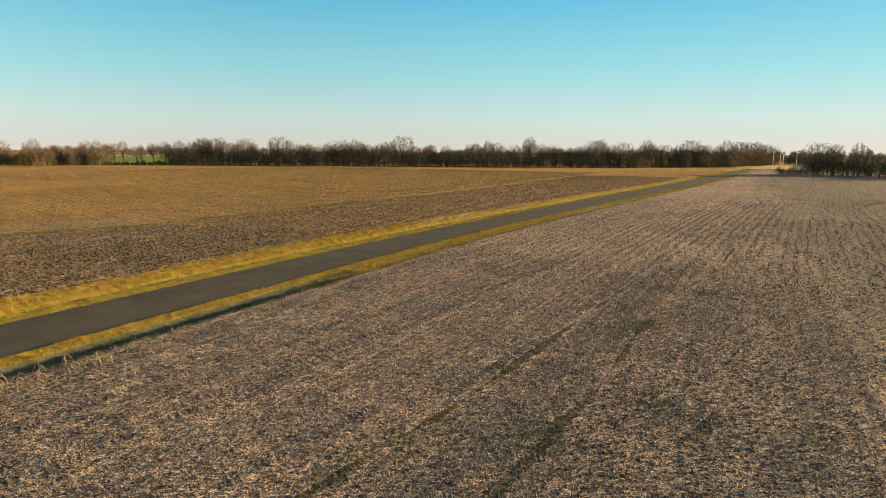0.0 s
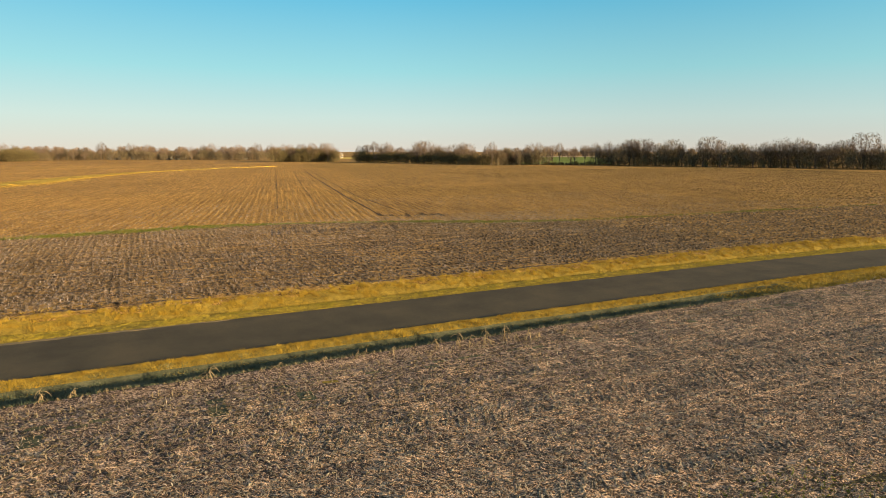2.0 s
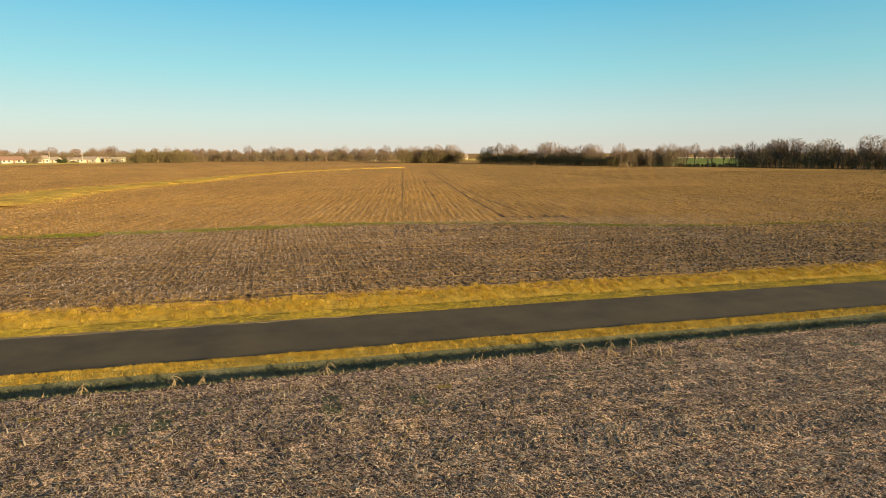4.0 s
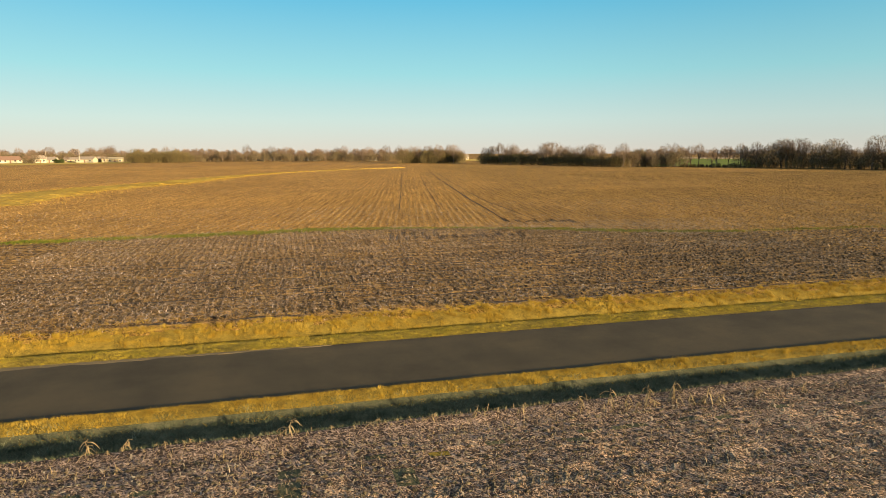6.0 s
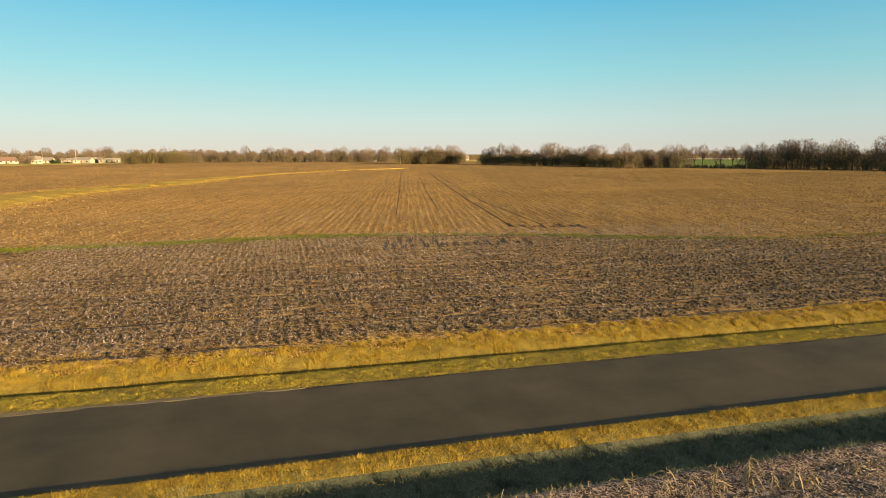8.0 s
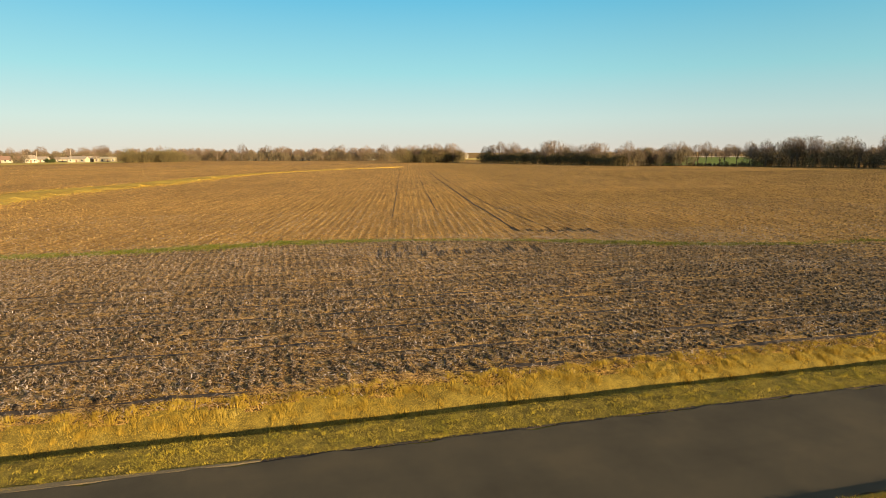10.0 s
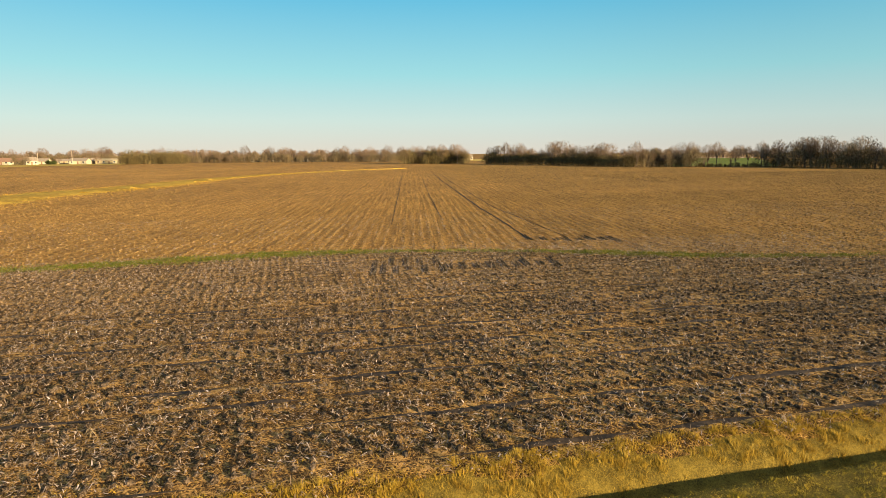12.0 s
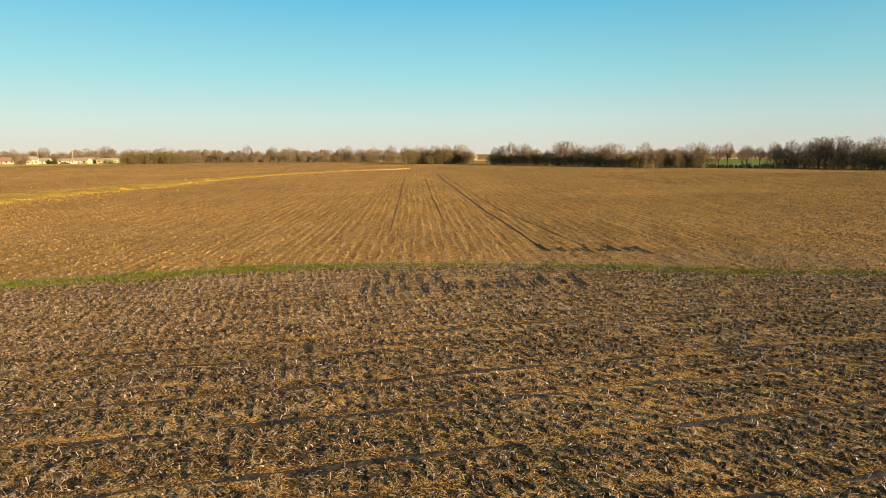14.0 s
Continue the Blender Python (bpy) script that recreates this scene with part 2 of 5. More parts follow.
m.colour(m.ramp(f, [(0.35, (0.022, 0.02, 0.012)), (0.5, (0.05, 0.044, 0.022)), (0.65, (0.13, 0.105, 0.06))]))
PRESSED = m.bump(f, 1.0, 0.2).m


def bark_material(name, dark, light):
    m = Mat(name, 0.9, 0.15)
    r = m.maths("ADD", m.maths("MULTIPLY", m.obj.outputs["Random"], 0.5), m.maths("MULTIPLY", m.noise(0.8, 4), 0.5))
    m.colour(m.ramp(r, [(0.25, dark), (0.75, light)]))
    return m.m


BARK = bark_material("grey_brown_bark", (0.09, 0.068, 0.048), (0.20, 0.155, 0.112))
TWIG = bark_material("bare_twigs", (0.1076, 0.0736, 0.04928), (0.2239, 0.1608, 0.1072))
BRUSH = litter_material("bare_brush", [(0.1, (0.04743, 0.04401, 0.02227)), (0.5, (0.1105, 0.0927, 0.03978)), (0.9, (0.2142, 0.1584, 0.0595))])
SAPLING = litter_material("bare_saplings", [(0.1, (0.06199, 0.05102, 0.0288)), (0.5, (0.1243, 0.09874, 0.0545)), (0.9, (0.1991, 0.1569, 0.0833))])
FAR_WOOD = litter_material("distant_bare_wood", [(0.1, (0.10, 0.075, 0.060)), (0.5, (0.17, 0.13, 0.10)), (0.9, (0.25, 0.19, 0.14))])
EVERGREEN = litter_material("dark_evergreen", [(0.1, (0.025, 0.04, 0.012)), (0.9, (0.08, 0.10, 0.03))])


def plain(name, c, rough=0.6, var=0.12, scale=1.5):
    m = Mat(name, rough, 0.3)
    f = m.noise(scale, 4)
    m.colour(m.ramp(f, [(0.3, tuple(x * (1 - var) for x in c)), (0.7, tuple(min(1, x * (1 + var)) for x in c))]))
    return m.m


WHITE_SIDING = plain("white_siding", (0.44, 0.39, 0.28))
CREAM_SIDING = plain("cream_siding", (0.36, 0.30, 0.175))
GREY_SHINGLE = plain("grey_shingles", (0.24, 0.20, 0.15), 0.9)
RED_SHINGLE = plain("reddish_brown_shingles", (0.21, 0.128, 0.085), 0.9)
GLASS = plain("dark_window_glass", (0.03, 0.035, 0.04), 0.15)
WHITE_METAL = plain("white_painted_metal", (0.75, 0.74, 0.70), 0.5)
WOOD_POLE = plain("weathered_pole_wood", (0.42, 0.36, 0.28), 0.9)
m = Mat("green_pasture", 0.95, 0.1)
f = m.noise(0.05, 5, 0.6)
m.colour(m.ramp(f, [(0.3, (0.09, 0.12, 0.018)), (0.7, (0.155, 0.18, 0.028))]))
PASTURE = m.bump(m.noise(2.0, 3), 1.0, 0.3).m
m = Mat("dry_lawn", 0.95, 0.1)
f = m.noise(0.08, 5, 0.6)
m.colour(m.ramp(f, [(0.3, (0.36, 0.25, 0.05)), (0.7, (0.55, 0.39, 0.10))]))
LAWN = m.bump(m.noise(2.0, 3), 1.0, 0.3).m


m = Mat("dry_waterway_grass", 0.95, 0.1)
f = m.maths("ADD", m.maths("MULTIPLY", m.noise(0.16, 4, 0.6), 0.6), m.maths("MULTIPLY", m.noise(2.5, 3), 0.4))
m.colour(m.ramp(f, [(0.38, (0.21, 0.135, 0.027)), (0.5, (0.31, 0.205, 0.036)), (0.62, (0.41, 0.285, 0.05))]))
WATERWAY = m.bump(m.noise(2.0, 3), 1.0, 0.3).m


# ---- mesh helpers ----
def mesh_of(name, verts, faces, mats, mat_index=None, smooth=False):
    """verts (n, 3); faces (m, k), all of one size k, or a list of such arrays."""
    groups = faces if isinstance(faces, list) else [faces]
    me = bpy.data.meshes.new(name)
    me.vertices.add(len(verts))
    me.vertices.foreach_set("co", np.ascontiguousarray(verts, np.float32).ravel())
    loops = np.concatenate([g.ravel() for g in groups]).astype(np.int32)
    sizes = np.concatenate([np.full(len(g), g.shape[1]) for g in groups])
    starts = np.concatenate([[0], np.cumsum(sizes)[:-1]]).astype(np.int32)
    me.loops.add(len(loops))
    me.loops.foreach_set("vertex_index", loops)
    me.polygons.add(len(sizes))
    me.polygons.foreach_set("loop_start", starts)
    for mt in mats if isinstance(mats, (list, tuple)) else [mats]:
        me.materials.append(mt)
    if mat_index is not None:
        me.polygons.foreach_set("material_index", np.asarray(mat_index, np.int32))
    me.polygons.foreach_set("use_smooth", np.full(len(sizes), bool(smooth)))
    me.update(calc_edges=True)
    return me


def spikes(base, tip, width, sides=3):
    """Thin pointed blades or twigs: one pyramid each."""
    n = len(base)
    d = tip - base
    d = d / np.maximum(np.linalg.norm(d, axis=1, keepdims=True), 1e-6)
    ref = np.where(np.abs(d[:, 2:3]) > 0.9, [[1.0, 0, 0]], [[0, 0, 1.0]])
    a = np.cross(d, ref)
    a /= np.linalg.norm(a, axis=1, keepdims=True)
    b = np.cross(d, a)
    turn = rng.uniform(0, 6.283, n)
    ring = []
    for k in range(sides):
        t = (turn + k * 2 * math.pi / sides)[:, None]
        ring.append(base + (a * np.cos(t) + b * np.sin(t)) * width[:, None] * 0.5)
    v = np.stack(ring + [tip], 1).reshape(-1, 3)
    o = np.arange(n)[:, None] * (sides + 1)
    if sides == 2:
        return v, o + np.array([[0, 1, 2]])
    f = np.concatenate([o + np.array([[k, (k + 1) % sides, sides]]) for k in range(sides)], 0)
    return v, f


def straws(mid, half, width):
    """Lying straws and leaf bits: a folded strip each."""
    n = len(mid)
    side = np.cross(half, [0, 0, 1.0])
    side /= np.maximum(np.linalg.norm(side, axis=1, keepdims=True), 1e-6)
    side = side * width[:, None] * 0.5
    up = np.zeros((n, 3))
    up[:, 2] = width * 0.5
    v = np.stack([mid - half - side, mid - half + side + up * 0.6, mid + half + side * 0.6, mid + half - side * 0.6 + up], 1).reshape(-1, 3)
    o = np.arange(n)[:, None] * 4
    f = np.concatenate([o + np.array([[0, 1, 3]]), o + np.array([[1, 2, 3]])], 0)
    return v, f


def stuff(name, v, f, mat, label, category):
    return tagged(new(name, mesh_of(name, v, f, mat)), label, category, kind="stuff")


def part(name, me, parent, label=""):
    ob = new(name, me)
    ob.parent = parent
    if label:
        ob["label"] = label
    return ob


def box(x0, x1, y0, y1, z0, z1):
    v = np.array([(x, y, z) for z in (z0, z1) for x, y in ((x0, y0), (x1, y0), (x1, y1), (x0, y1))], float)
    f = np.array([(3, 2, 1, 0), (4, 5, 6, 7), (0, 1, 5, 4), (1, 2, 6, 5), (2, 3, 7, 6), (3, 0, 4, 7)])
    return v, f


# ---- the lie of the land ----
LINE_Y = np.array([-3000, -60, 0, 20, 40, 60, 100, 140, 180, 220, 300, 370, 420, 440, 460, 500, 600, 4000], float)
LINE_X = np.array([-32, -26.6, -26.3, -26.25, -25.95, -24.9, -21.5, -17.6, -14.0, -10.8, -5.4, 0.2, 5.2, 9.5, 16.0, 36.0, 95.0, 1500.0])
TAN = np.gradient(LINE_X, LINE_Y)


def centre(y):
    """The road's centre line: x at y."""
    y = np.asarray(y, float)
    i = np.clip(np.searchsorted(LINE_Y, y) - 1, 0, len(LINE_Y) - 2)
    h = LINE_Y[i + 1] - LINE_Y[i]
    t = np.clip((y - LINE_Y[i]) / h, 0, 1)
    return ((2 * t**3 - 3 * t**2 + 1) * LINE_X[i] + (t**3 - 2 * t**2 + t) * h * TAN[i] + (3 * t**2 - 2 * t**3) * LINE_X[i + 1] + (t**3 - t**2) * h * TAN[i + 1])


PU = np.array([-9.0, -6.6, -6.0, -5.5, -5.0, -4.8, -4.4, -4.2, -3.0, -2.4, 2.4, 2.6, 3.1, 3.32, 4.6, 5.1, 5.5, 6.5])
PZ = np.array([0.0, 0.0, -0.02, -0.12, -0.36, -0.64, -0.64, -0.34, -0.29, -0.275, -0.30, -0.13, -0.20, -0.44, -0.47, -0.28, 0.06, 0.0])
PZ_END = np.array([0.0, 0.0, -0.02, -0.12, -0.36, -0.64, -0.64, -0.34, -0.29, -0.275, -0.30, -0.13, -0.20, -0.22, -0.24, -0.16, 0.0, 0.0])          # past the end of the near ditch


def ripple(x, y):
    """Small unevenness of the open ground."""
    return (0.05 * np.sin(x * 0.11 + 1.3) * np.sin(y * 0.083 + 0.4) + 0.030 * np.sin(x * 0.9 + 0.5 * y) * np.sin(0.7 * y - 0.2 * x)
            + 0.018 * np.sin(2.3 * x + 1.1 * y + 0.7) * np.sin(1.9 * y - 0.8 * x))


def ground_z(x, y):
    u = x - centre(y)
    on = np.clip((np.abs(u) - 2.6) / 3.0, 0, 1)
    deep = np.clip((34 - np.asarray(y, float)) / 10, 0, 1)
    return np.interp(u, PU, PZ) * deep + np.interp(u, PU, PZ_END) * (1 - deep) + ripple(x, y) * on


def steps(*runs):
    out = []
    for a, b, d in runs:
        out += list(np.arange(a, b - d * 0.5, d))
    return np.array(out + [runs[-1][1]], float)


US = steps((-4000, -1000, 500), (-1000, -300, 70), (-300, -100, 10), (-100, -50, 1.5), (-50, -9, 0.8), (-9, 8, 0.2), (8, 32, 0.8), (32, 100, 3), (100, 300, 20), (300, 1000, 100), (1000, 4000, 500))
VS = steps((-3000, -600, 400), (-600, -100, 50), (-100, -20, 4), (-20, 70, 0.5), (70, 150, 2), (150, 420, 8), (420, 1000, 60), (1000, 4500, 500))
gu, gy = np.meshgrid(US, VS)
gx = gu + centre(gy)
gz = ground_z(gx, gy)
nu, nv = len(US), len(VS)
idx = np.arange(nu * nv).reshape(nv, nu)
quads = np.stack([idx[:-1, :-1], idx[:-1, 1:], idx[1:, 1:], idx[1:, :-1]], -1).reshape(-1, 4)
um = np.broadcast_to((US[:-1] + US[1:]) / 2, (nv - 1, nu - 1)).ravel()
STRIP = [(-61.0, -60), (-62.0, -20), (-62.4, -8.2), (-62.9, -1.5), (-63.5, 4.3), (-63.3, 9.5), (-62.6, 13.3), (-61.3, 18.3), (-59.7, 22.8), (-58.3, 25.8), (-56.0, 30.7), (-54.2, 36.0), (-53.0, 42), (-52.0, 60), (-50, 90)]
sx, sy = np.array(STRIP).T
xm = (gx[:-1, :-1] + gx[1:, 1:]).ravel() / 2
ym = (gy[:-1, :-1] + gy[1:, 1:]).ravel() / 2
dither = np.random.default_rng(5).normal(0, 1, len(um))
um, ym = um + 1.6 * dither * (um > 7), ym + 2.5 * dither[::-1] * (um > 7)
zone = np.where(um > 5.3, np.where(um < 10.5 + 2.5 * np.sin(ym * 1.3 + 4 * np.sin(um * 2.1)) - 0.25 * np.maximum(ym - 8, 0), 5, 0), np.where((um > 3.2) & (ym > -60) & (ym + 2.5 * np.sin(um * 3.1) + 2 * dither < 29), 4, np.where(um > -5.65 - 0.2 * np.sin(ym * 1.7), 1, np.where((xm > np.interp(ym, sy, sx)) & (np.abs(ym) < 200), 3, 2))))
ground = tagged(new("ground", mesh_of("ground", np.stack([gx, gy, gz], -1).reshape(-1, 3), quads, [NEAR_FIELD, VERGE, FAR_FIELD, HEADLAND, DITCH, EDGE_FIELD], zone, True)),
                "flat harvested corn fields in bare winter state either side of the road", "ground", kind="structure")

# the road: a slab with a slight crown and ragged edges
ys = steps((-2900, -400, 100), (-400, -60, 10), (-60, 120, 0.4), (120, 420, 4), (420, 3900, 120))
lat = np.array([-2.45, -2.40, -1.6, -0.8, 0, 0.8, 1.6, 2.42, 2.48])
rv = []
for y in ys:
    wob = 0.05 * math.sin(y * 1.7) + 0.04 * math.sin(y * 4.1 + 1) + 0.03 * math.sin(y * 9.3)
    wob2 = 0.05 * math.sin(y * 1.3 + 2) + 0.03 * math.sin(y * 5.2) + 0.03 * math.sin(y * 8.1 + 3)
    for k, u in enumerate(lat):
        uu = u - wob if k < 2 else u + wob2 if k > 6 else u
        z = -0.245 if 0 < k < 8 else -0.36
        rv.append((float(centre(y)) + uu, y, z))
k = len(lat)
ri = np.arange(len(ys) * k).reshape(len(ys), k)
rq = np.stack([ri[:-1, :-1], ri[:-1, 1:], ri[1:, 1:], ri[1:, :-1]], -1).reshape(-1, 4)
tagged(new("road", mesh_of("road", np.array(rv), rq, ASPHALT, None, False)), "narrow worn dark asphalt country lane without markings", "road", kind="structure")


def ribbon(name, pts, width, lift, mat, label, category, kind="structure", step=2.0, ragged=0.25, relief=0.0, broken=0.0):
    """A strip that lies on the ground along a bent line."""
    pts = np.array(pts, float)
    seg = np.linalg.norm(np.diff(pts, axis=0), axis=1)
    s = np.concatenate([[0], np.cumsum(seg)])
    n = max(2, int(s[-1] / step))
    q = np.linspace(0, s[-1], n)
    x, y = np.interp(q, s, pts[:, 0]), np.interp(q, s, pts[:, 1])
    w = np.interp(q, s, np.broadcast_to(width, len(pts)))
    if broken:
        g = 0.5 + 0.5 * np.sin(q * 0.9 + 2.1 * np.sin(q * 0.37 + pts[0, 0]) + pts[0, 1])
        w = w * np.clip(g * 1.6 - broken, 0.02, 1.0)
    tx, ty = np.gradient(x), np.gradient(y)
    L = np.hypot(tx, ty)
    nx, ny = -ty / L, tx / L
    cols = []
    for k in range(5):
        e = (k - 2) / 4 * w * (1 + ragged * rng.normal(0, 1, n) * (k in (0, 4)))
        px, py = x + nx * e, y + ny * e
        cols.append(np.stack([px, py, ground_z(px, py) + lift * (1 if 0 < k < 4 else -1) + relief * rng.random(n) * (0 < k < 4)], -1))
    v = np.stack(cols, 1).reshape(-1, 3)
    i = np.arange(n * 5).reshape(n, 5)
    f = np.stack([i[:-1, :-1], i[:-1, 1:], i[1:, 1:], i[1:, :-1]], -1).reshape(-1, 4)
    return tagged(new(name, mesh_of(name, v, f, mat)), label, category, kind=kind)


ribbon("gravel_shoulder", [(-28.95, -30), (-28.95, -12), (-28.9, -6), (-28.85, -1), (-28.8, 3)], [0.6, 0.75, 0.6, 0.4, 0.15], 0.03, GRAVEL, "pale gravel shoulder along the lane's edge", "gravel", step=0.4)
ey = np.arange(-40.0, 120.0, 2.0)
ribbon("road_edge", np.stack([centre(ey) - 2.52, ey], -1), 0.20, 0.010, RUT, "narrow dark strip along the asphalt's far edge", "road edge", step=0.25, ragged=0.5)
TRACK = "dark tyre track pressed into the stubble"
FIELD_TRACKS = [([(-66, 24.2), (-82, 27.2), (-95, 29.3), (-116, 33.3), (-170, 43.6), (-250, 59.6)], 0.27), ([(-66, 27.6), (-82, 29.7), (-95, 31.2), (-116, 35.2), (-170, 45.5), (-250, 61.5)], 0.12),
                ([(-80, 15.4), (-88, 17.0), (-120, 23.4), (-235, 46)], 0.10), ([(-84, 21.6), (-88, 22.3), (-120, 28.6), (-200, 45)], 0.10)]
for line, w in FIELD_TRACKS:
    ribbon("tyre_track", line, [w * 0.4] + [w * 1.1] * (len(line) - 1), 0.03, RUT, TRACK, "track", step=0.8)
RUT_LINES = [(-21.9, -14, 26), (-19.9, -14, 12), (-17.1, -14, 30), (-14.9, -8, 26), (-12.2, 0, 30), (-10.8, -10, 10), (-9.0, 4, 30), (-6.5, -6, 34)]
# dark strips on the surface, painted for the shade inside furrows
for u, y0, y1 in RUT_LINES:
    yy = np.arange(y0, y1, 2.0)
    ribbon("furrow", np.stack([centre(yy) + u, yy], -1), 0.34, 0.006, RUT, "furrow beside the lane's far field edge, its shade painted as a dark strip", "furrow", step=0.3, broken=0.15)
NEAR_TRACKS = [[(-8.3, 8.5), (-7.6, 13.1), (-7.2, 16.1), (-6.7, 22.7), (-6.1, 31.0), (-4.2, 55), (-1.0, 100)], [(-4.6, 11.0), (-4.3, 13.8), (-3.9, 18.6), (-3.8, 26.4), (-3.2, 33.9), (-1.8, 41.8), (0.1, 70.4), (2.6, 118)]]
for line in NEAR_TRACKS:
    ribbon("tyre_track", line, [0.5] * 4 + [0.3] * (len(line) - 4), 0.012, PRESSED, "dark pressed tyre track through the pale stubble", "track", step=0.25, ragged=0.6, broken=0.6)
ribbon("tyre_track", [(-1.1, 16.0), (-0.8, 17.0), (-0.5, 18.2)], [0.2, 0.55, 0.2], 0.012, PRESSED, "dark bare patch in the stubble", "track", step=0.2, ragged=0.7)
# painted shade of furrows at the row ends, each with an added ridge
GASH = "short furrow at the end of the drill rows, its shade painted dark"
for x00, y00, drift, count, gap in ((-54.6, 9.6, 0.0, 15, 0.82), (-57.2, 10.4, 0.0, 5, 0.95), (-65.0, 24.0, 0.35, 8, 0.9)):
    for k in range(count):
        y0 = y00 + gap * k + float(rng.normal(0, 0.10))
        x0 = x00 + drift * k + float(rng.uniform(-0.7, 0.7))
        n = float(rng.uniform(1.2, 3.4))
        ribbon("furrow", [(x0, y0), (x0 - n * 0.5, y0 + n * 0.1), (x0 - n, y0 + n * 0.2)], [0.06, 0.28, 0.10], 0.02, RUT, GASH, "furrow", step=0.25)
        # ridge added on the sunward side to cast shade over the strip
        ribbon("furrow_bank", [(x0, y0 + 0.30), (x0 - n * 0.5, y0 + 0.30 + n * 0.1), (x0 - n, y0 + 0.30 + n * 0.2)], [0.12, 0.26, 0.12], 0.06, MID_TRASH, "ridge of straw and soil added beside a furrow to shade it", "furrow", step=0.2, ragged=0.5, relief=0.04)
ribbon("grass_waterway", [(-96, -41), (-122, -39.5), (-142, -35), (-161, -27), (-181, -19.6), (-208, -11), (-228, -3), (-247, 9), (-275, 31), (-300, 60)], [14, 15, 14, 12, 10, 7, 5, 3.5, 2.5, 1], 0.10, WATERWAY,
       "dry yellow grassed waterway winding through the field", "grass", step=1.0, ragged=0.3, relief=0.3)


# ---- treelines ----
def bearing(deg, dist):
    """A place by its bearing left of +y and its distance from the start of the walk."""
    return -math.sin(radians(deg)) * dist, math.cos(radians(deg)) * dist


def tube(pts, radii, sides):
    pts, radii = np.array(pts, float), np.array(radii, float)
    d = np.gradient(pts, axis=0)
    d /= np.linalg.norm(d, axis=1, keepdims=True)
    a = np.cross(d, [0.31, 0.17, 0.2])
    a /= np.linalg.norm(a, axis=1, keepdims=True)
    b = np.cross(d, a)
    ang = np.arange(sides) * 2 * math.pi / sides
    v = (pts[:, None] + (a[:, None] * np.cos(ang)[None, :, None] + b[:, None] * np.sin(ang)[None, :, None]) * radii[:, None, None]).reshape(-1, 3)
    n = len(pts)
    i = np.arange(n * sides).reshape(n, sides)
    j = np.roll(i, -1, 1)
    return v, np.stack([i[:-1], j[:-1], j[1:], i[1:]], -1).reshape(-1, 4)


def joined(pieces):
    vs, fs, o = [], [], 0
    for v, f in pieces:
        vs.append(v)
        fs.append(f + o)
        o += len(v)
    return np.concatenate(vs), np.concatenate(fs)


def build_tree(seed, height, spread, low):
    """Meshes of a bare winter tree: trunk with limbs, and its rounded crown of branches and twigs."""
    r = np.random.default_rng(seed)
    mid, up = height * (0.5 + low * 0.5), height * (0.5 - low * 0.5)
    core = np.array([r.normal(0, 0.3), r.normal(0, 0.3), height * (low * 0.7 + 0.1)])
    rad = height * 0.016
    wood = [tube([np.zeros(3), core * 0.5 + r.normal(0, 0.1, 3) * [1, 1, 0], core], [rad * 1.5, rad, rad * 0.9], 6)]
    nodes = [core]
    for i in range(9):
        az, el = i * 2.4 + r.normal(0, 0.3), r.uniform(0.15, 1.45)
        end = np.array([math.cos(az) * math.cos(el) * spread * 0.75, math.sin(az) * math.cos(el) * spread * 0.75, mid + math.sin(el) * up * 0.72])
        bend = core * 0.45 + end * 0.55 + np.array([end[0] * 0.15, end[1] * 0.15, 0])
        wood.append(tube([core - [0, 0, rad * 2 * (i % 3)], bend, end], [rad * 0.62, rad * 0.4, rad * 0.13], 4))
        nodes += [core * (1 - q) ** 2 + 2 * bend * q * (1 - q) + end * q * q for q in (0.35, 0.5, 0.65, 0.8, 0.92, 1.0)]
    nodes = np.array(nodes)

    def shell(n, inner):
        d = r.normal(0, 1, (n, 3))
        d[:, 2] = np.abs(d[:, 2]) * 0.9 - 0.35
        d /= np.linalg.norm(d, axis=1, keepdims=True)
        q = r.uniform(inner, 1.0, (n, 1)) * (1 + 0.10 * np.sin(d[:, :1] * 5 + seed) + 0.08 * np.sin(d[:, 1:2] * 7 + seed))
        return d * q * [spread, spread, up] + [0, 0, mid]

    def reach(targets, roots, pull):
        cost = np.linalg.norm(targets[:, None] - roots[None], axis=2) + np.maximum(0, roots[None, :, 2] - targets[:, None, 2] + 0.3) * pull
        return roots[np.argmin(cost, 1)]

    t2 = shell(60, 0.45) * [0.92, 0.92, 0.95]
    b2 = reach(t2, nodes, 2.0)
    n2 = np.concatenate([nodes, t2, b2 * 0.5 + t2 * 0.5])
    t3 = shell(130, 0.6)
    b3 = reach(t3, n2, 1.5)
    k = 28
    n3 = np.concatenate([t3, b3 * 0.35 + t3 * 0.65, t2, b2 * 0.4 + t2 * 0.6])
    t4 = shell(130 * k, 0.62)
    b4 = reach(t4, n3, 1.0)
    d4 = t4 - b4
    far = np.linalg.norm(d4, axis=1, keepdims=True)
    b4 = t4 - d4 / np.maximum(far, 1e-3) * np.minimum(far, height * r.uniform(0.05, 0.12, (130 * k, 1)))
    w = np.concatenate([np.full(60, rad * 0.5), np.full(130, rad * 0.3)])
    v, f = joined(wood)
    trunk = mesh_of("trunk", v, f, BARK)
    cv, cf = joined([spikes(np.concatenate([b2, b3]), np.concatenate([t2, t3]), w), spikes(b4, t4, np.full(130 * k, height * 0.0040), 2)])
    return trunk, mesh_of("crown", cv, cf, TWIG)


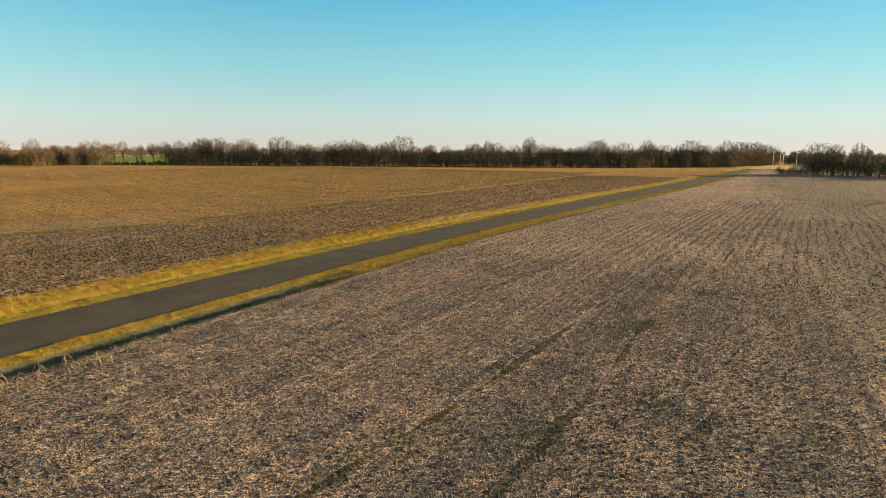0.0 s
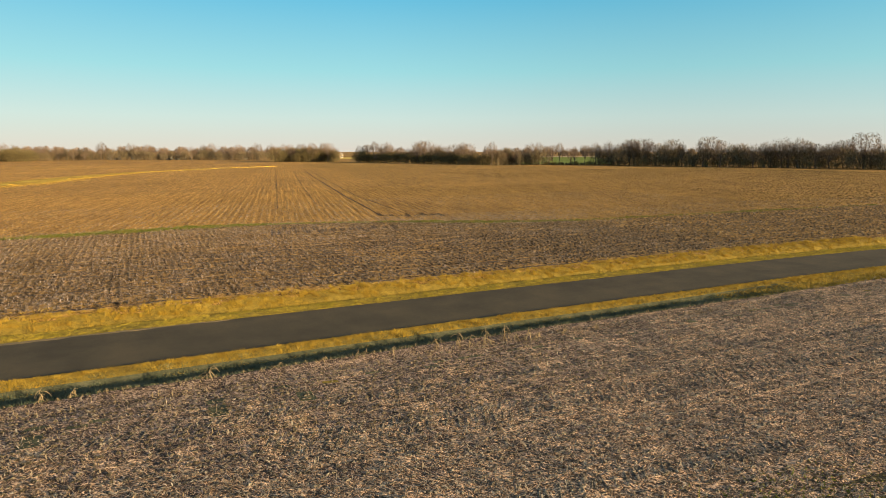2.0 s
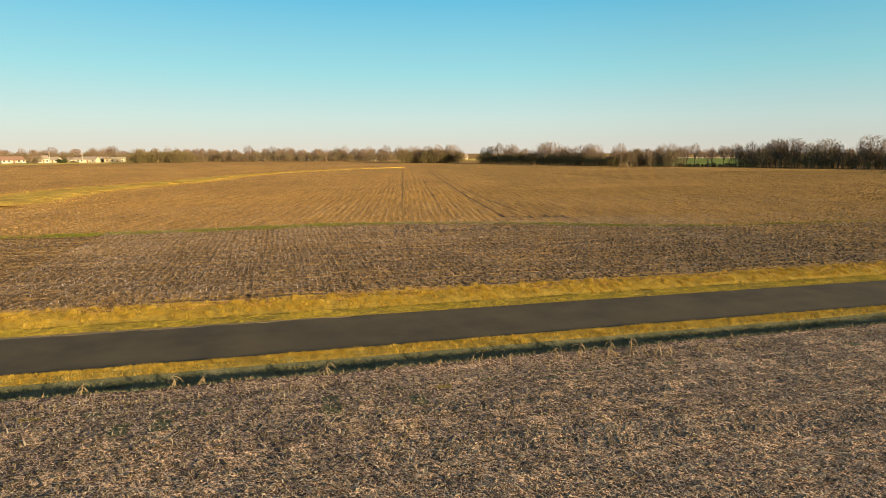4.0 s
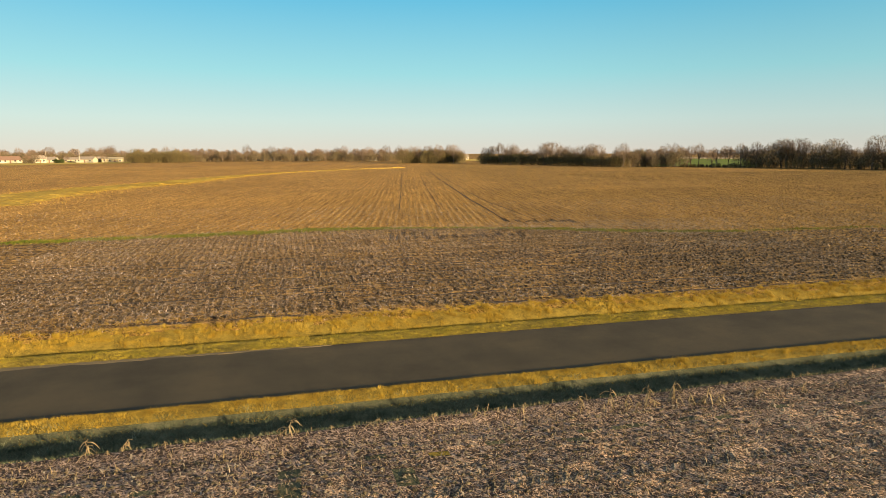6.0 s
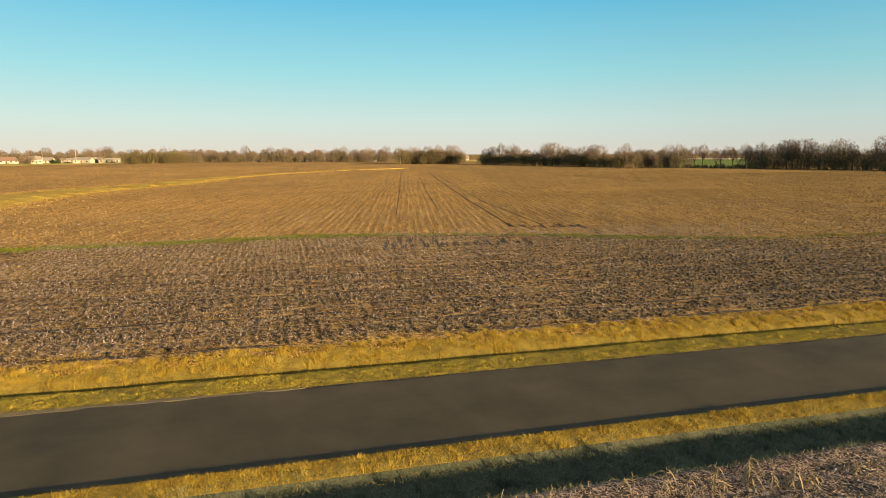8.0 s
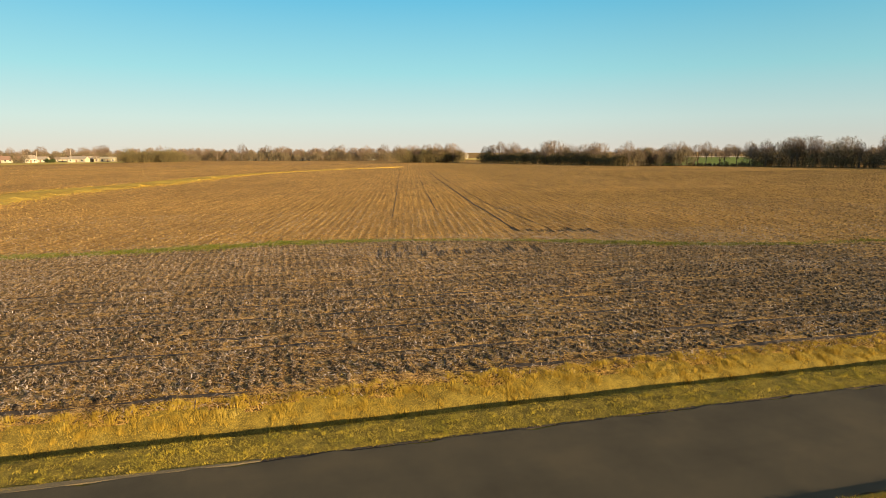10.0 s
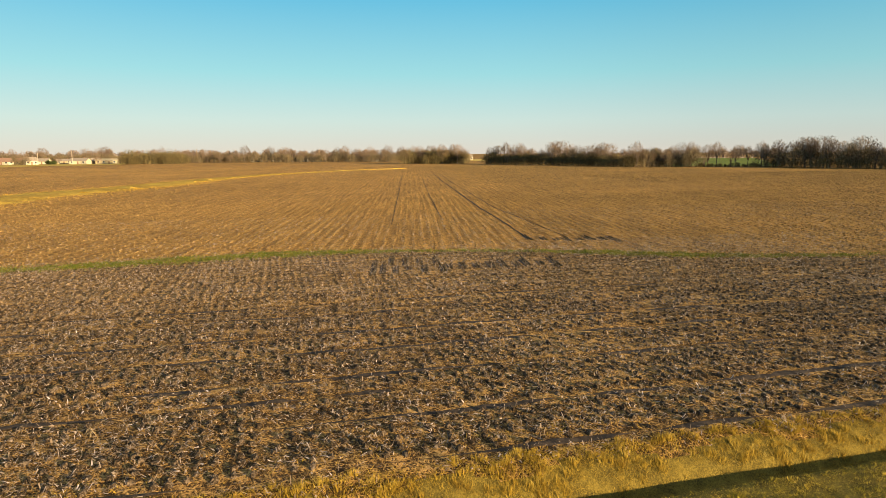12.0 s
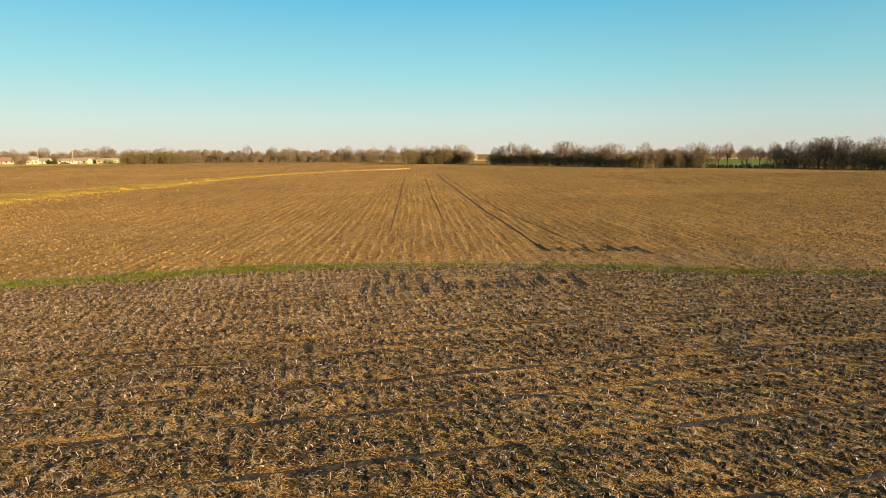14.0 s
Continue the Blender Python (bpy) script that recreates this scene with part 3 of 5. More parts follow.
KINDS = [build_tree(11, 14.0, 5.4, 0.22), build_tree(12, 12.5, 3.6, 0.25), build_tree(13, 13.5, 4.6, 0.16), build_tree(14, 11.0, 3.8, 0.18),
         build_tree(15, 15.0, 3.8, 0.34), build_tree(16, 10.0, 4.6, 0.15), build_tree(17, 13.0, 2.8, 0.25), build_tree(18, 8.0, 3.2, 0.12)]
WORDS = ["broad bare deciduous tree with a rounded fan of branches", "slender bare deciduous tree at the field's edge", "bare deciduous tree with low spreading limbs", "short bare deciduous tree in the hedgerow",
         "tall bare deciduous tree with a high crown", "low wide bare tree with a domed crown", "narrow upright bare tree in the treeline", "small bare scrubby tree"]
made = {}


def tree(kind, x, y, size=1.0, group="trees along the fields"):
    turn = float(rng.uniform(0, 360))
    m = Matrix.Translation((x, y, float(ground_z(x, y)) - 0.05)) @ Matrix.Rotation(radians(turn), 4, "Z")
    if kind in made:
        ob = copy_thing(made[kind], m)
    else:
        ob = new("tree")
        part("trunk", KINDS[kind][0], ob)
        part("crown", KINDS[kind][1], ob)
        tagged(ob, WORDS[kind], "tree", group)
        made[kind] = ob
    ob.matrix_basis = m @ Matrix.Diagonal((size, size, size, 1))
    return ob


def along(pts, s):
    pts = np.array(pts, float)
    d = np.concatenate([[0], np.cumsum(np.linalg.norm(np.diff(pts, axis=0), axis=1))])
    return np.interp(s * d[-1], d, pts[:, 0]), np.interp(s * d[-1], d, pts[:, 1]), d[-1]


def row_of_trees(pts, spacing, depth, kinds, lo=0.8, hi=1.1):
    _, _, total = along(pts, 0.0)
    n = int(total / spacing)
    for i in range(n):
        x, y, _ = along(pts, (i + rng.uniform(0.1, 0.9)) / n)
        d = np.array([x, y]) / math.hypot(x, y)
        off = rng.uniform(0, depth)
        tree(int(rng.choice(kinds)), x + d[0] * off, y + d[1] * off, rng.uniform(lo, hi))


def thicket(name, pts, depth, height, spacing, per, mat, label, width=0.09):
    """Bare thicket along a line: domed clumps of fine branching twigs on short stems, as one mass."""
    _, _, total = along(pts, 0.0)
    n = max(2, int(total / spacing))
    x, y, _ = along(pts, (np.arange(n) + rng.uniform(0.1, 0.9, n)) / n)
    L, off = np.hypot(x, y), rng.uniform(0, depth, n)
    x, y = x + x / L * off, y + y / L * off
    H = height * rng.uniform(0.55, 1.05, n)
    R = H * rng.uniform(0.34, 0.52, n)
    per = int(per * 2.7)
    k = np.repeat(np.arange(n), per)
    d = rng.normal(0, 1, (n * per, 3))
    d /= np.linalg.norm(d, axis=1, keepdims=True)
    q = rng.random(n * per) ** 0.45 * (1 + 0.12 * np.sin(d[:, 0] * 6 + k) + 0.10 * np.sin(d[:, 2] * 7 + 2 * k))
    low = np.clip(0.5 - 0.5 * d[:, 2] * q, 0, 1)
    wide = R[k] * q * (1 + 0.5 * low)
    base = np.stack([x[k] + d[:, 0] * wide, y[k] + d[:, 1] * wide, H[k] * (0.46 + 0.46 * d[:, 2] * q)], -1)
    out = d * 0.8 + rng.normal(0, 0.55, d.shape) + [0, 0, 0.45]
    out /= np.linalg.norm(out, axis=1, keepdims=True)
    tip = base + out * (rng.uniform(0.07, 0.17, n * per) * H[k])[:, None]
    m = n * 8
    g = np.repeat(np.arange(n), 8)
    a, r = rng.uniform(0, 6.283, m), rng.random(m) * R[g] * 0.7
    foot = np.stack([x[g] + np.cos(a) * r, y[g] + np.sin(a) * r, np.full(m, -0.1)], -1)
    head = foot + np.stack([np.cos(a) * r * 0.5, np.sin(a) * r * 0.5, H[g] * rng.uniform(0.4, 0.8, m)], -1)
    base, tip = np.concatenate([base, foot]), np.concatenate([tip, head])
    w = np.concatenate([width * rng.uniform(0.6, 1.5, n * per) * (1.35 - 0.75 * np.clip(q, 0, 1)) * (0.6 + 0.05 * H[k]), np.full(m, width * 2.0)])
    base[:, 2] = np.maximum(base[:, 2], 0) + ground_z(base[:, 0], base[:, 1]) - 0.05
    tip[:, 2] = np.maximum(tip[:, 2], 0.1) + ground_z(tip[:, 0], tip[:, 1])
    v, f = spikes(base, tip, w, 2)
    return stuff(name, v, f, mat, label, "undergrowth")


HEDGE = [(-384, 126), (-331, 146), (-272, 161)]
CORNER = [(-272, 163), (-268, 177), (-265, 186)]
GAP = [(-265, 186), (-247, 206)]
WOOD_EDGE = [(-247, 206), (-224, 219), (-132, 265), (-57, 305), (-35, 330), (-10, 362)]
EAST_EDGE = [(15, 251), (30, 246), (100, 230), (190, 214)]
WEST_WOOD = [(-415, 81), (-405, 120)]
FAR_WEST = [bearing(103, 560), bearing(96, 545), bearing(90, 535), bearing(84, 520), bearing(79, 505)]

# the wood along the north side of the far field
row_of_trees(WOOD_EDGE, 4.2, 16, [0, 1, 2, 3, 4, 5, 6], 0.74, 0.98)
for tx, ty, k, size in ((-152, 262, 0, 1.1), (-176, 246, 5, 1.3), (-232, 222, 0, 1.0), (-238, 219, 2, 1.0), (-205, 235, 0, 1.05), (-98, 290, 4, 1.0), (-70, 306, 0, 1.0), (-48, 322, 2, 1.05), (-30, 344, 0, 1.05),
                        (-14, 368, 2, 1.1), (-8, 384, 0, 1.05), (-6, 400, 3, 1.2), (-3, 418, 0, 1.05), (1, 436, 2, 1.1), (5, 452, 0, 1.0), (9, 466, 5, 1.3)):
    tree(k, tx, ty, size)
# the hedgerow and its corner
row_of_trees(HEDGE, 10, 10, [3, 5, 2, 7], 0.7, 0.95)
for q, k, size in ((0.03, 6, 0.9), (0.06, 1, 0.95), (0.11, 4, 0.9), (0.2, 2, 0.95), (0.23, 3, 1.1), (0.45, 0, 0.95), (0.49, 0, 1.0), (0.62, 5, 1.1), (0.7, 5, 1.15), (0.76, 2, 0.9), (0.8, 0, 0.85)):
    hx, hy, _ = along(HEDGE, q)
    tree(k, hx - 3, hy + 5, size)
row_of_trees(CORNER, 4.0, 20, [3, 5, 2], 0.75, 0.95)
row_of_trees(GAP, 3.6, 8, [1, 6, 4, 7], 0.55, 0.9)
row_of_trees([bearing(60, 560), bearing(49, 560)], 9, 60, [0, 2, 5], 0.7, 1.0)
# the woods beyond the lane's end, and round the houses
row_of_trees(EAST_EDGE, 5.5, 16, [3, 5, 7], 0.7, 0.9)
for tx, ty, k, size in ((19, 252, 0, 0.85), (24, 252, 1, 0.9), (31, 250, 2, 0.85), (66, 244, 0, 0.95), (74, 246, 4, 0.9)):
    tree(k, tx, ty, size)
row_of_trees([bearing(114, 650), bearing(102, 640)], 12, 60, [0, 2, 5], 0.7, 1.0)
row_of_trees(WEST_WOOD, 2.6, 24, [2, 5, 3, 0], 0.85, 1.0)
row_of_trees(FAR_WEST, 7.0, 40, [0, 2, 3, 5, 7], 0.8, 1.2)
thicket("hedge_thicket", HEDGE, 9, 8.0, 1.9, 520, BRUSH, "dense dark bare brush of the hedgerow along the field", 0.115)
thicket("hedge_thicket", CORNER, 14, 9.5, 1.7, 600, SAPLING, "orange-brown thicket at the hedgerow's corner", 0.115)
thicket("low_brush", GAP, 5, 2.4, 1.4, 260, BRUSH, "low dark brush in front of the pasture", 0.12)
thicket("wood_thicket", WOOD_EDGE, 10, 5.0, 2.4, 300, BRUSH, "tangled brown brush under the bare trees", 0.11)
thicket("wood_thicket", WOOD_EDGE, 18, 11.0, 2.7, 560, SAPLING, "thicket of bare saplings filling the wood", 0.115)
thicket("wood_thicket", [(-16, 366), (0, 425), (11, 468)], 6, 10.0, 1.8, 420, SAPLING, "thicket of bare saplings at the end of the wood", 0.12)
thicket("wood_thicket", EAST_EDGE, 10, 7.5, 1.6, 420, BRUSH, "tangled dark brush beside the lane's far end", 0.09)
thicket("low_brush", [(7, 250), (16, 250)], 5, 3.4, 0.9, 260, BRUSH, "low dark brush beside the lane's far end", 0.08)
thicket("wood_thicket", EAST_EDGE, 16, 10.0, 3.8, 560, SAPLING, "bare saplings beside the lane's far end", 0.075)
thicket("wood_thicket", WEST_WOOD, 24, 10.5, 0.9, 420, BRUSH, "dense brush of a small wood in the field", 0.14)
thicket("wood_thicket", FAR_WEST, 40, 9.0, 2.7, 320, SAPLING, "brown brush around the distant houses", 0.18)
thicket("wood_thicket", [bearing(115, 640), bearing(102, 630)], 60, 10.0, 3.0, 320, SAPLING, "bare thicket behind the distant houses", 0.2)
thicket("wood_thicket", [bearing(101.4, 514), bearing(97.0, 512)], 14, 11.0, 1.5, 420, BRUSH, "dark dense clump of trees and brush near the houses", 0.18)
thicket("wood_thicket", [bearing(-2.0, 500), bearing(-5.0, 490)], 10, 9.0, 1.8, 320, SAPLING, "bare thicket beyond the lane's far end", 0.18)
thicket("far_woods", [bearing(b, 1000) for b in range(118, 70, -4)], 120, 15, 9.0, 220, FAR_WOOD, "hazy bare woods on the western horizon", 0.8)
thicket("far_woods", [bearing(b, 760) for b in range(70, -40, -5)], 120, 13, 9.0, 220, FAR_WOOD, "hazy bare woods on the northern horizon", 0.6)


# ---- houses and far things ----
def house(x, y, face, width, depth, wall_h, roof_h, wall_mat, roof_mat, label, n_win=4, category="house"):
    """A gabled house: walls, roof with eaves, door and windows on the side that faces the fields."""
    ob = tagged(new("house"), label, category, "houses beyond the fields")
    ob.matrix_world = pose(x, y, float(ground_z(x, y)), 0, 0, face)
    w, d = width / 2, depth / 2
    v = np.array([(-w, -d, 0), (w, -d, 0), (w, d, 0), (-w, d, 0), (-w, -d, wall_h), (w, -d, wall_h), (w, d, wall_h), (-w, d, wall_h), (-w, 0, wall_h + roof_h), (w, 0, wall_h + roof_h)], float)
    part("wall", mesh_of("wall", v, [np.array([(0, 1, 5, 4), (2, 3, 7, 6)]), np.array([(1, 2, 6, 9, 5), (3, 0, 4, 8, 7)])], wall_mat), ob)
    e, t = 0.45, 0.18
    dz = roof_h * e / d
    rv = np.array([(a, b, c + k) for k in (0.02, 0.02 + t) for a in (-w - e, w + e) for b, c in ((-d - e, wall_h - dz), (0, wall_h + roof_h), (d + e, wall_h - dz))], float)
    rf = np.array([(0, 1, 4, 3), (1, 2, 5, 4), (6, 9, 10, 7), (7, 10, 11, 8), (0, 3, 9, 6), (2, 8, 11, 5), (0, 6, 7, 1), (1, 7, 8, 2), (3, 4, 10, 9), (4, 5, 11, 10)])
    part("roof", mesh_of("roof", rv, rf, roof_mat), ob, "shingled gable roof")
    for i in range(n_win):
        cx = -w + width * (i + 0.5) / n_win
        if i == n_win // 2:
            bv, bf = box(cx - 0.5, cx + 0.5, -d - 0.06, -d + 0.02, 0.1, 2.15)
            part("door", mesh_of("door", bv, bf, RED_SHINGLE), ob, "brown front door")
            continue
        bv, bf = box(cx - 0.75, cx + 0.75, -d - 0.06, -d + 0.02, 1.0, 2.3)
        fr = part("window", mesh_of("window", bv, bf, WHITE_METAL), ob)
        bv, bf = box(cx - 0.65, cx + 0.65, -d - 0.09, -d - 0.05, 1.1, 2.2)
        part("pane", mesh_of("pane", bv, bf, GLASS), fr, "dark glass")
    bv, bf = box(w * 0.4, w * 0.4 + 0.8, 0.2, 1.0, wall_h + roof_h * 0.5, wall_h + roof_h + 0.7)
    part("chimney", mesh_of("chimney", bv, bf, RED_SHINGLE), ob, "brick-red chimney")
    return ob


for deg, dist, width, wall_h, roof_h, wm, rm, label in (
        (109.7, 560, 20, 3.2, 3.2, WHITE_SIDING, RED_SHINGLE, "long white house with a reddish roof beyond the field"),
        (108.2, 575, 11, 3.4, 2.6, CREAM_SIDING, RED_SHINGLE, "cream house with a reddish brown roof"),
        (107.7, 552, 9, 4.4, 2.8, WHITE_SIDING, GREY_SHINGLE, "white two-storey house with a grey roof"),
        (106.9, 570, 10, 3.2, 2.4, WHITE_SIDING, GREY_SHINGLE, "white house with a grey roof behind a bush"),
        (105.6, 580, 12, 3.0, 2.0, CREAM_SIDING, GREY_SHINGLE, "low cream house with a grey roof"),
        (104.5, 556, 15, 3.6, 2.4, WHITE_SIDING, GREY_SHINGLE, "wide white house with a grey roof"),
        (103.6, 566, 10, 3.4, 2.4, CREAM_SIDING, GREY_SHINGLE, "cream house with a grey roof beside trees"),
        (102.7, 558, 18, 3.6, 1.6, CREAM_SIDING, CREAM_SIDING, "long low cream farm building"),
        (91.5, 572, 11, 3.6, 2.0, WHITE_SIDING, GREY_SHINGLE, "white shed seen between bare trees"),
        (89.9, 580, 10, 2.6, 2.6, CREAM_SIDING, RED_SHINGLE, "small house with an orange-brown roof among trees"),
        (87.6, 575, 8, 2.8, 1.8, WHITE_SIDING, GREY_SHINGLE, "small white house among trees"),
        (86.6, 560, 9, 3.0, 1.8, WHITE_SIDING, GREY_SHINGLE, "white cottage among bare trees"),
        (81.5, 560, 7, 3.0, 2.0, WHITE_SIDING, GREY_SHINGLE, "small white house behind the far trees"),
        (73.3, 640, 9, 4.0, 2.8, WHITE_SIDING, GREY_SHINGLE, "white farmhouse at the end of the field"),
        (18.6, 372, 8, 2.8, 1.8, WHITE_SIDING, GREY_SHINGLE, "white shed behind the bare wood"),
        (17.6, 380, 6, 2.8, 1.8, WHITE_SIDING, GREY_SHINGLE, "small white shed behind the bare wood"),
        (15.2, 375, 5, 2.6, 1.6, WHITE_SIDING, GREY_SHINGLE, "small white outbuilding behind trees"),
        (13.0, 378, 7, 3.0, 2.2, WHITE_SIDING, GREY_SHINGLE, "white cottage seen through bare trees"),
        (9.3, 385, 6, 2.8, 1.8, WHITE_SIDING, GREY_SHINGLE, "small white house behind the treeline")):
    hx, hy = bearing(deg, dist)
    width, wall_h, roof_h = width * 0.8, wall_h * 0.72, roof_h * 0.8
    house(hx, hy, deg + float(rng.uniform(-25, 25)), width, width * 0.55 + 2, wall_h, roof_h, wm, rm, label, max(3, int(width / 3.2)))


for deg, dist, k, size in ((108.1, 522, 5, 0.95), (105.9, 530, 7, 0.8), (103.3, 528, 7, 0.9), (104.2, 600, 0, 0.9), (110.4, 610, 2, 0.9), (107.0, 620, 0, 0.95)):
    tree(k, *bearing(deg, dist), size)
thicket("low_brush", [bearing(108.6, 520), bearing(107.6, 520)], 4, 6.5, 2.5, 500, SAPLING, "brown thicket round a bare tree near the houses", 0.12)


def pole(x, y, height, mat, label, arm=0.0):
    ob = tagged(new("pole"), label, "pole", "poles beyond the fields")
    ob.matrix_world = pose(x, y, float(ground_z(x, y)), 0, 0, 30)
    v, f = tube([(0, 0, 0), (0, 0, height * 0.5), (0, 0, height)], [0.17, 0.15, 0.11], 8)
    part("shaft", mesh_of("shaft", v, f, mat), ob)
    if arm:
        v, f = box(-arm, arm, -0.06, 0.06, height - 0.7, height - 0.5)
        part("crossarm", mesh_of("crossarm", v, f, mat), ob)
    return ob


for deg, dist, h in ((-1.25, 420, 9.0), (-1.75, 430, 8.5), (-1.95, 400, 8.0), (-2.9, 425, 7.5)):
    px, py = bearing(deg, dist)
    pole(px, py, h, WHITE_METAL, "pale pole beside the far end of the lane")
for deg, dist, h in ((107.2, 545, 9.0), (105.0, 545, 10.0), (100.9, 545, 8.0), (54.4, 620, 9.0), (53.3, 620, 8.0)):
    px, py = bearing(deg, dist)
    pole(px, py, h, WOOD_POLE, "weathered wooden utility pole with a crossarm", 1.0)


def patch(name, corners, lift, mat, label, category, n=24):
    """A quadrilateral of other ground cover, laid over the sheet."""
    a, b, c, d = [np.array(p, float) for p in corners]
    g = np.linspace(0, 1, n)
    P = np.array([[(a * (1 - i) + b * i) * (1 - j) + (d * (1 - i) + c * i) * j for i in g] for j in g])
    P += rng.normal(0, 1.2, P.shape) * np.array([1, 1])
    z = ground_z(P[..., 0], P[..., 1]) + lift
    i = np.arange(n * n).reshape(n, n)
    f = np.stack([i[:-1, :-1], i[:-1, 1:], i[1:, 1:], i[1:, :-1]], -1).reshape(-1, 4)
    return tagged(new(name, mesh_of(name, np.concatenate([P, z[..., None]], -1).reshape(-1, 3), f, mat)), label, category, kind="structure")


patch("pasture", [bearing(57.4, 345), bearing(48.8, 345), bearing(49.8, 740), bearing(56.4, 740)], 0.2, PASTURE, "bright green pasture seen through the bare trees", "pasture")
patch("lawn", [bearing(114, 435), bearing(101.5, 500), bearing(101.0, 700), bearing(113, 700)], 0.15, LAWN, "dry yellow lawns in front of the houses", "lawn")
patch("lawn", [bearing(75.0, 560), bearing(71.5, 540), bearing(71.5, 700), bearing(75.0, 700)], 0.15, LAWN, "dry pale grass before the white farmhouse", "lawn")
patch("lane_verge", [bearing(0.8, 350), bearing(-2.2, 325), bearing(-2.6, 460), bearing(-1.0, 470)], 0.15, LAWN, "pale dry grass at the far junction of the lane", "grass")
thicket("evergreen_hedge", [bearing(106.7, 548), bearing(106.0, 548)], 3, 4.5, 2.0, 700, EVERGREEN, "dense dark green bush in front of the houses", 0.25)


# a white fence along the far side of the pasture
fence = tagged(new("fence"), "low white rail fence along the green pasture", "fence")
for i in range(19):
    (ax, ay), (bx, by) = bearing(56.2 - 0.34 * i, 735), bearing(56.2 - 0.34 * (i + 1), 735)
    v, f = box(ax - 0.12, ax + 0.12, ay - 0.12, ay + 0.12, 0.1, 1.3)
    part("post", mesh_of("post", v, f, WHITE_METAL), fence)
    if i < 18:
        v, f = tube([(ax, ay, 1.1), (bx, by, 1.1)], [0.10, 0.10], 4)
        part("rail", mesh_of("rail", v, f, WHITE_METAL), fence)


# ---- straw and stubble on the fields ----
SLANT = np.array([-0.98, 0.2]) / math.hypot(0.98, 0.2)


def patchy(x, y, k=1.0):
    return 0.5 + 0.25 * np.sin(x * 0.83 * k + 1.7 * np.sin(y * 0.41 * k)) + 0.25 * np.sin(y * 1.13 * k + 1.3 * np.sin(x * 0.57 * k + 1))


def west_of_strip(x, y):
    return x < np.interp(y, sy, sx) - 1.2


def east_of_strip(x, y):
    return x > np.interp(y, sy, sx) + 0.9


def clear_of_tracks(x, y):
    ok = np.ones(len(x), bool)
    for line, w in FIELD_TRACKS:
        tx, ty = np.array(line)[::-1].T
        ok &= ~((np.abs(y - np.interp(x, tx, ty)) < w) & (x > tx[0]) & (x < tx[-1]))
    return ok


def headland(x, y):
    u = x - centre(y)
    for ru, y0r, y1r in RUT_LINES:
        x = np.where((np.abs(u - ru) < 0.20) & (y > y0r) & (y < y1r), 1e4, x)
    x = np.where(x > 9e3, -1e5, x)
    return east_of_strip(x, y) & ~((x < -54.6) & (x > -58) & (y > 9) & (y < 22) & (rng.random(len(x)) < 0.8))


def main_field(x, y):
    return west_of_strip(x, y) & clear_of_tracks(x, y) & ~((x < -63) & (x > -69) & (y > 23.5) & (y < 34.5) & (rng.random(len(x)) < 0.7))


def slanted(x0, x1, y0, y1, per_m2, rows=0.76, hold=0.8):
    """Points over the far field, drawn into its slanting drill rows."""
    n = int((x1 - x0) * (y1 - y0) * per_m2)
    x, y = rng.uniform(x0, x1, n), rng.uniform(y0, y1, n)
    a, b = x * SLANT[0] + y * SLANT[1], -x * SLANT[1] + y * SLANT[0]
    b = np.where(rng.random(n) < hold, (np.floor(b / rows) + 0.5) * rows + rng.normal(0, rows * 0.13, n), b)
    x, y = a * SLANT[0] - b * SLANT[1], a * SLANT[1] + b * SLANT[0]
    keep = west_of_strip(x, y) & clear_of_tracks(x, y) & (rng.random(n) < 0.5 + 0.5 * patchy(x, y, 0.3))
    return x[keep], y[keep]


def spread(u0, u1, y0, y1, per_m2, rows=0.0, hold=0.55, thin=0.5, clump=0.0):
    """Points over a stretch of the plan, drawn partly into clumps along drill rows that run beside the road, thinner in bare patches."""
    n = int((u1 - u0) * (y1 - y0) * per_m2)
    u, y = rng.uniform(u0, u1, n), rng.uniform(y0, y1, n)
    if rows:
        inrow = rng.random(n) < hold
        k = np.floor(u / rows)
        r = (k + 0.5) * rows + rng.normal(0, rows * 0.17, n)
        if clump:
            c = np.floor(y / clump)
            h1 = np.modf(np.abs(np.sin(k * 12.9898 + c * 78.233) * 43758.5453))[0]
            h2 = np.modf(np.abs(np.sin(k * 39.346 + c * 11.135) * 24634.6345))[0]
            r = (k + 0.5) * rows + (h1 - 0.5) * rows * 0.5 + rng.normal(0, rows * 0.12, n)
            y = np.where(inrow, (c + 0.25 + 0.5 * h2) * clump + rng.normal(0, clump * 0.2, n), y)
            inrow &= ~((h1 * 7.3 % 1 < 0.2))
        u = np.where(inrow, r, u)
    x = u + centre(y)
    keep = rng.random(n) < 1 - thin * (1 - patchy(x, y))
    for ru, y0r, y1r in RUT_LINES:
        keep &= ~((np.abs(u - ru) < 0.19) & (y > y0r) & (y < y1r) & (rng.random(n) < 0.9))
    for line in NEAR_TRACKS:
        tx, ty = np.array(line).T
        keep &= ~((np.abs(x - np.interp(y, ty, tx)) < 0.36) & (y > ty[0]) & (rng.random(n) < 0.45))
    if y1 in (45, 47):
        keep &= rng.random(n) < np.clip((y1 + 1 - y) / 16, 0, 1)
    keep &= np.hypot(x, y) > 9.5
    if u1 < -4.8 and u0 > -6.3:
        keep &= u > -5.75 - 0.22 * np.sin(y * 1.9 + 2 * np.sin(y * 0.53)) - 0.2 * np.sin(y * 5.3 + 1.5 * np.sin(y * 2.1))
    return x[keep], y[keep]


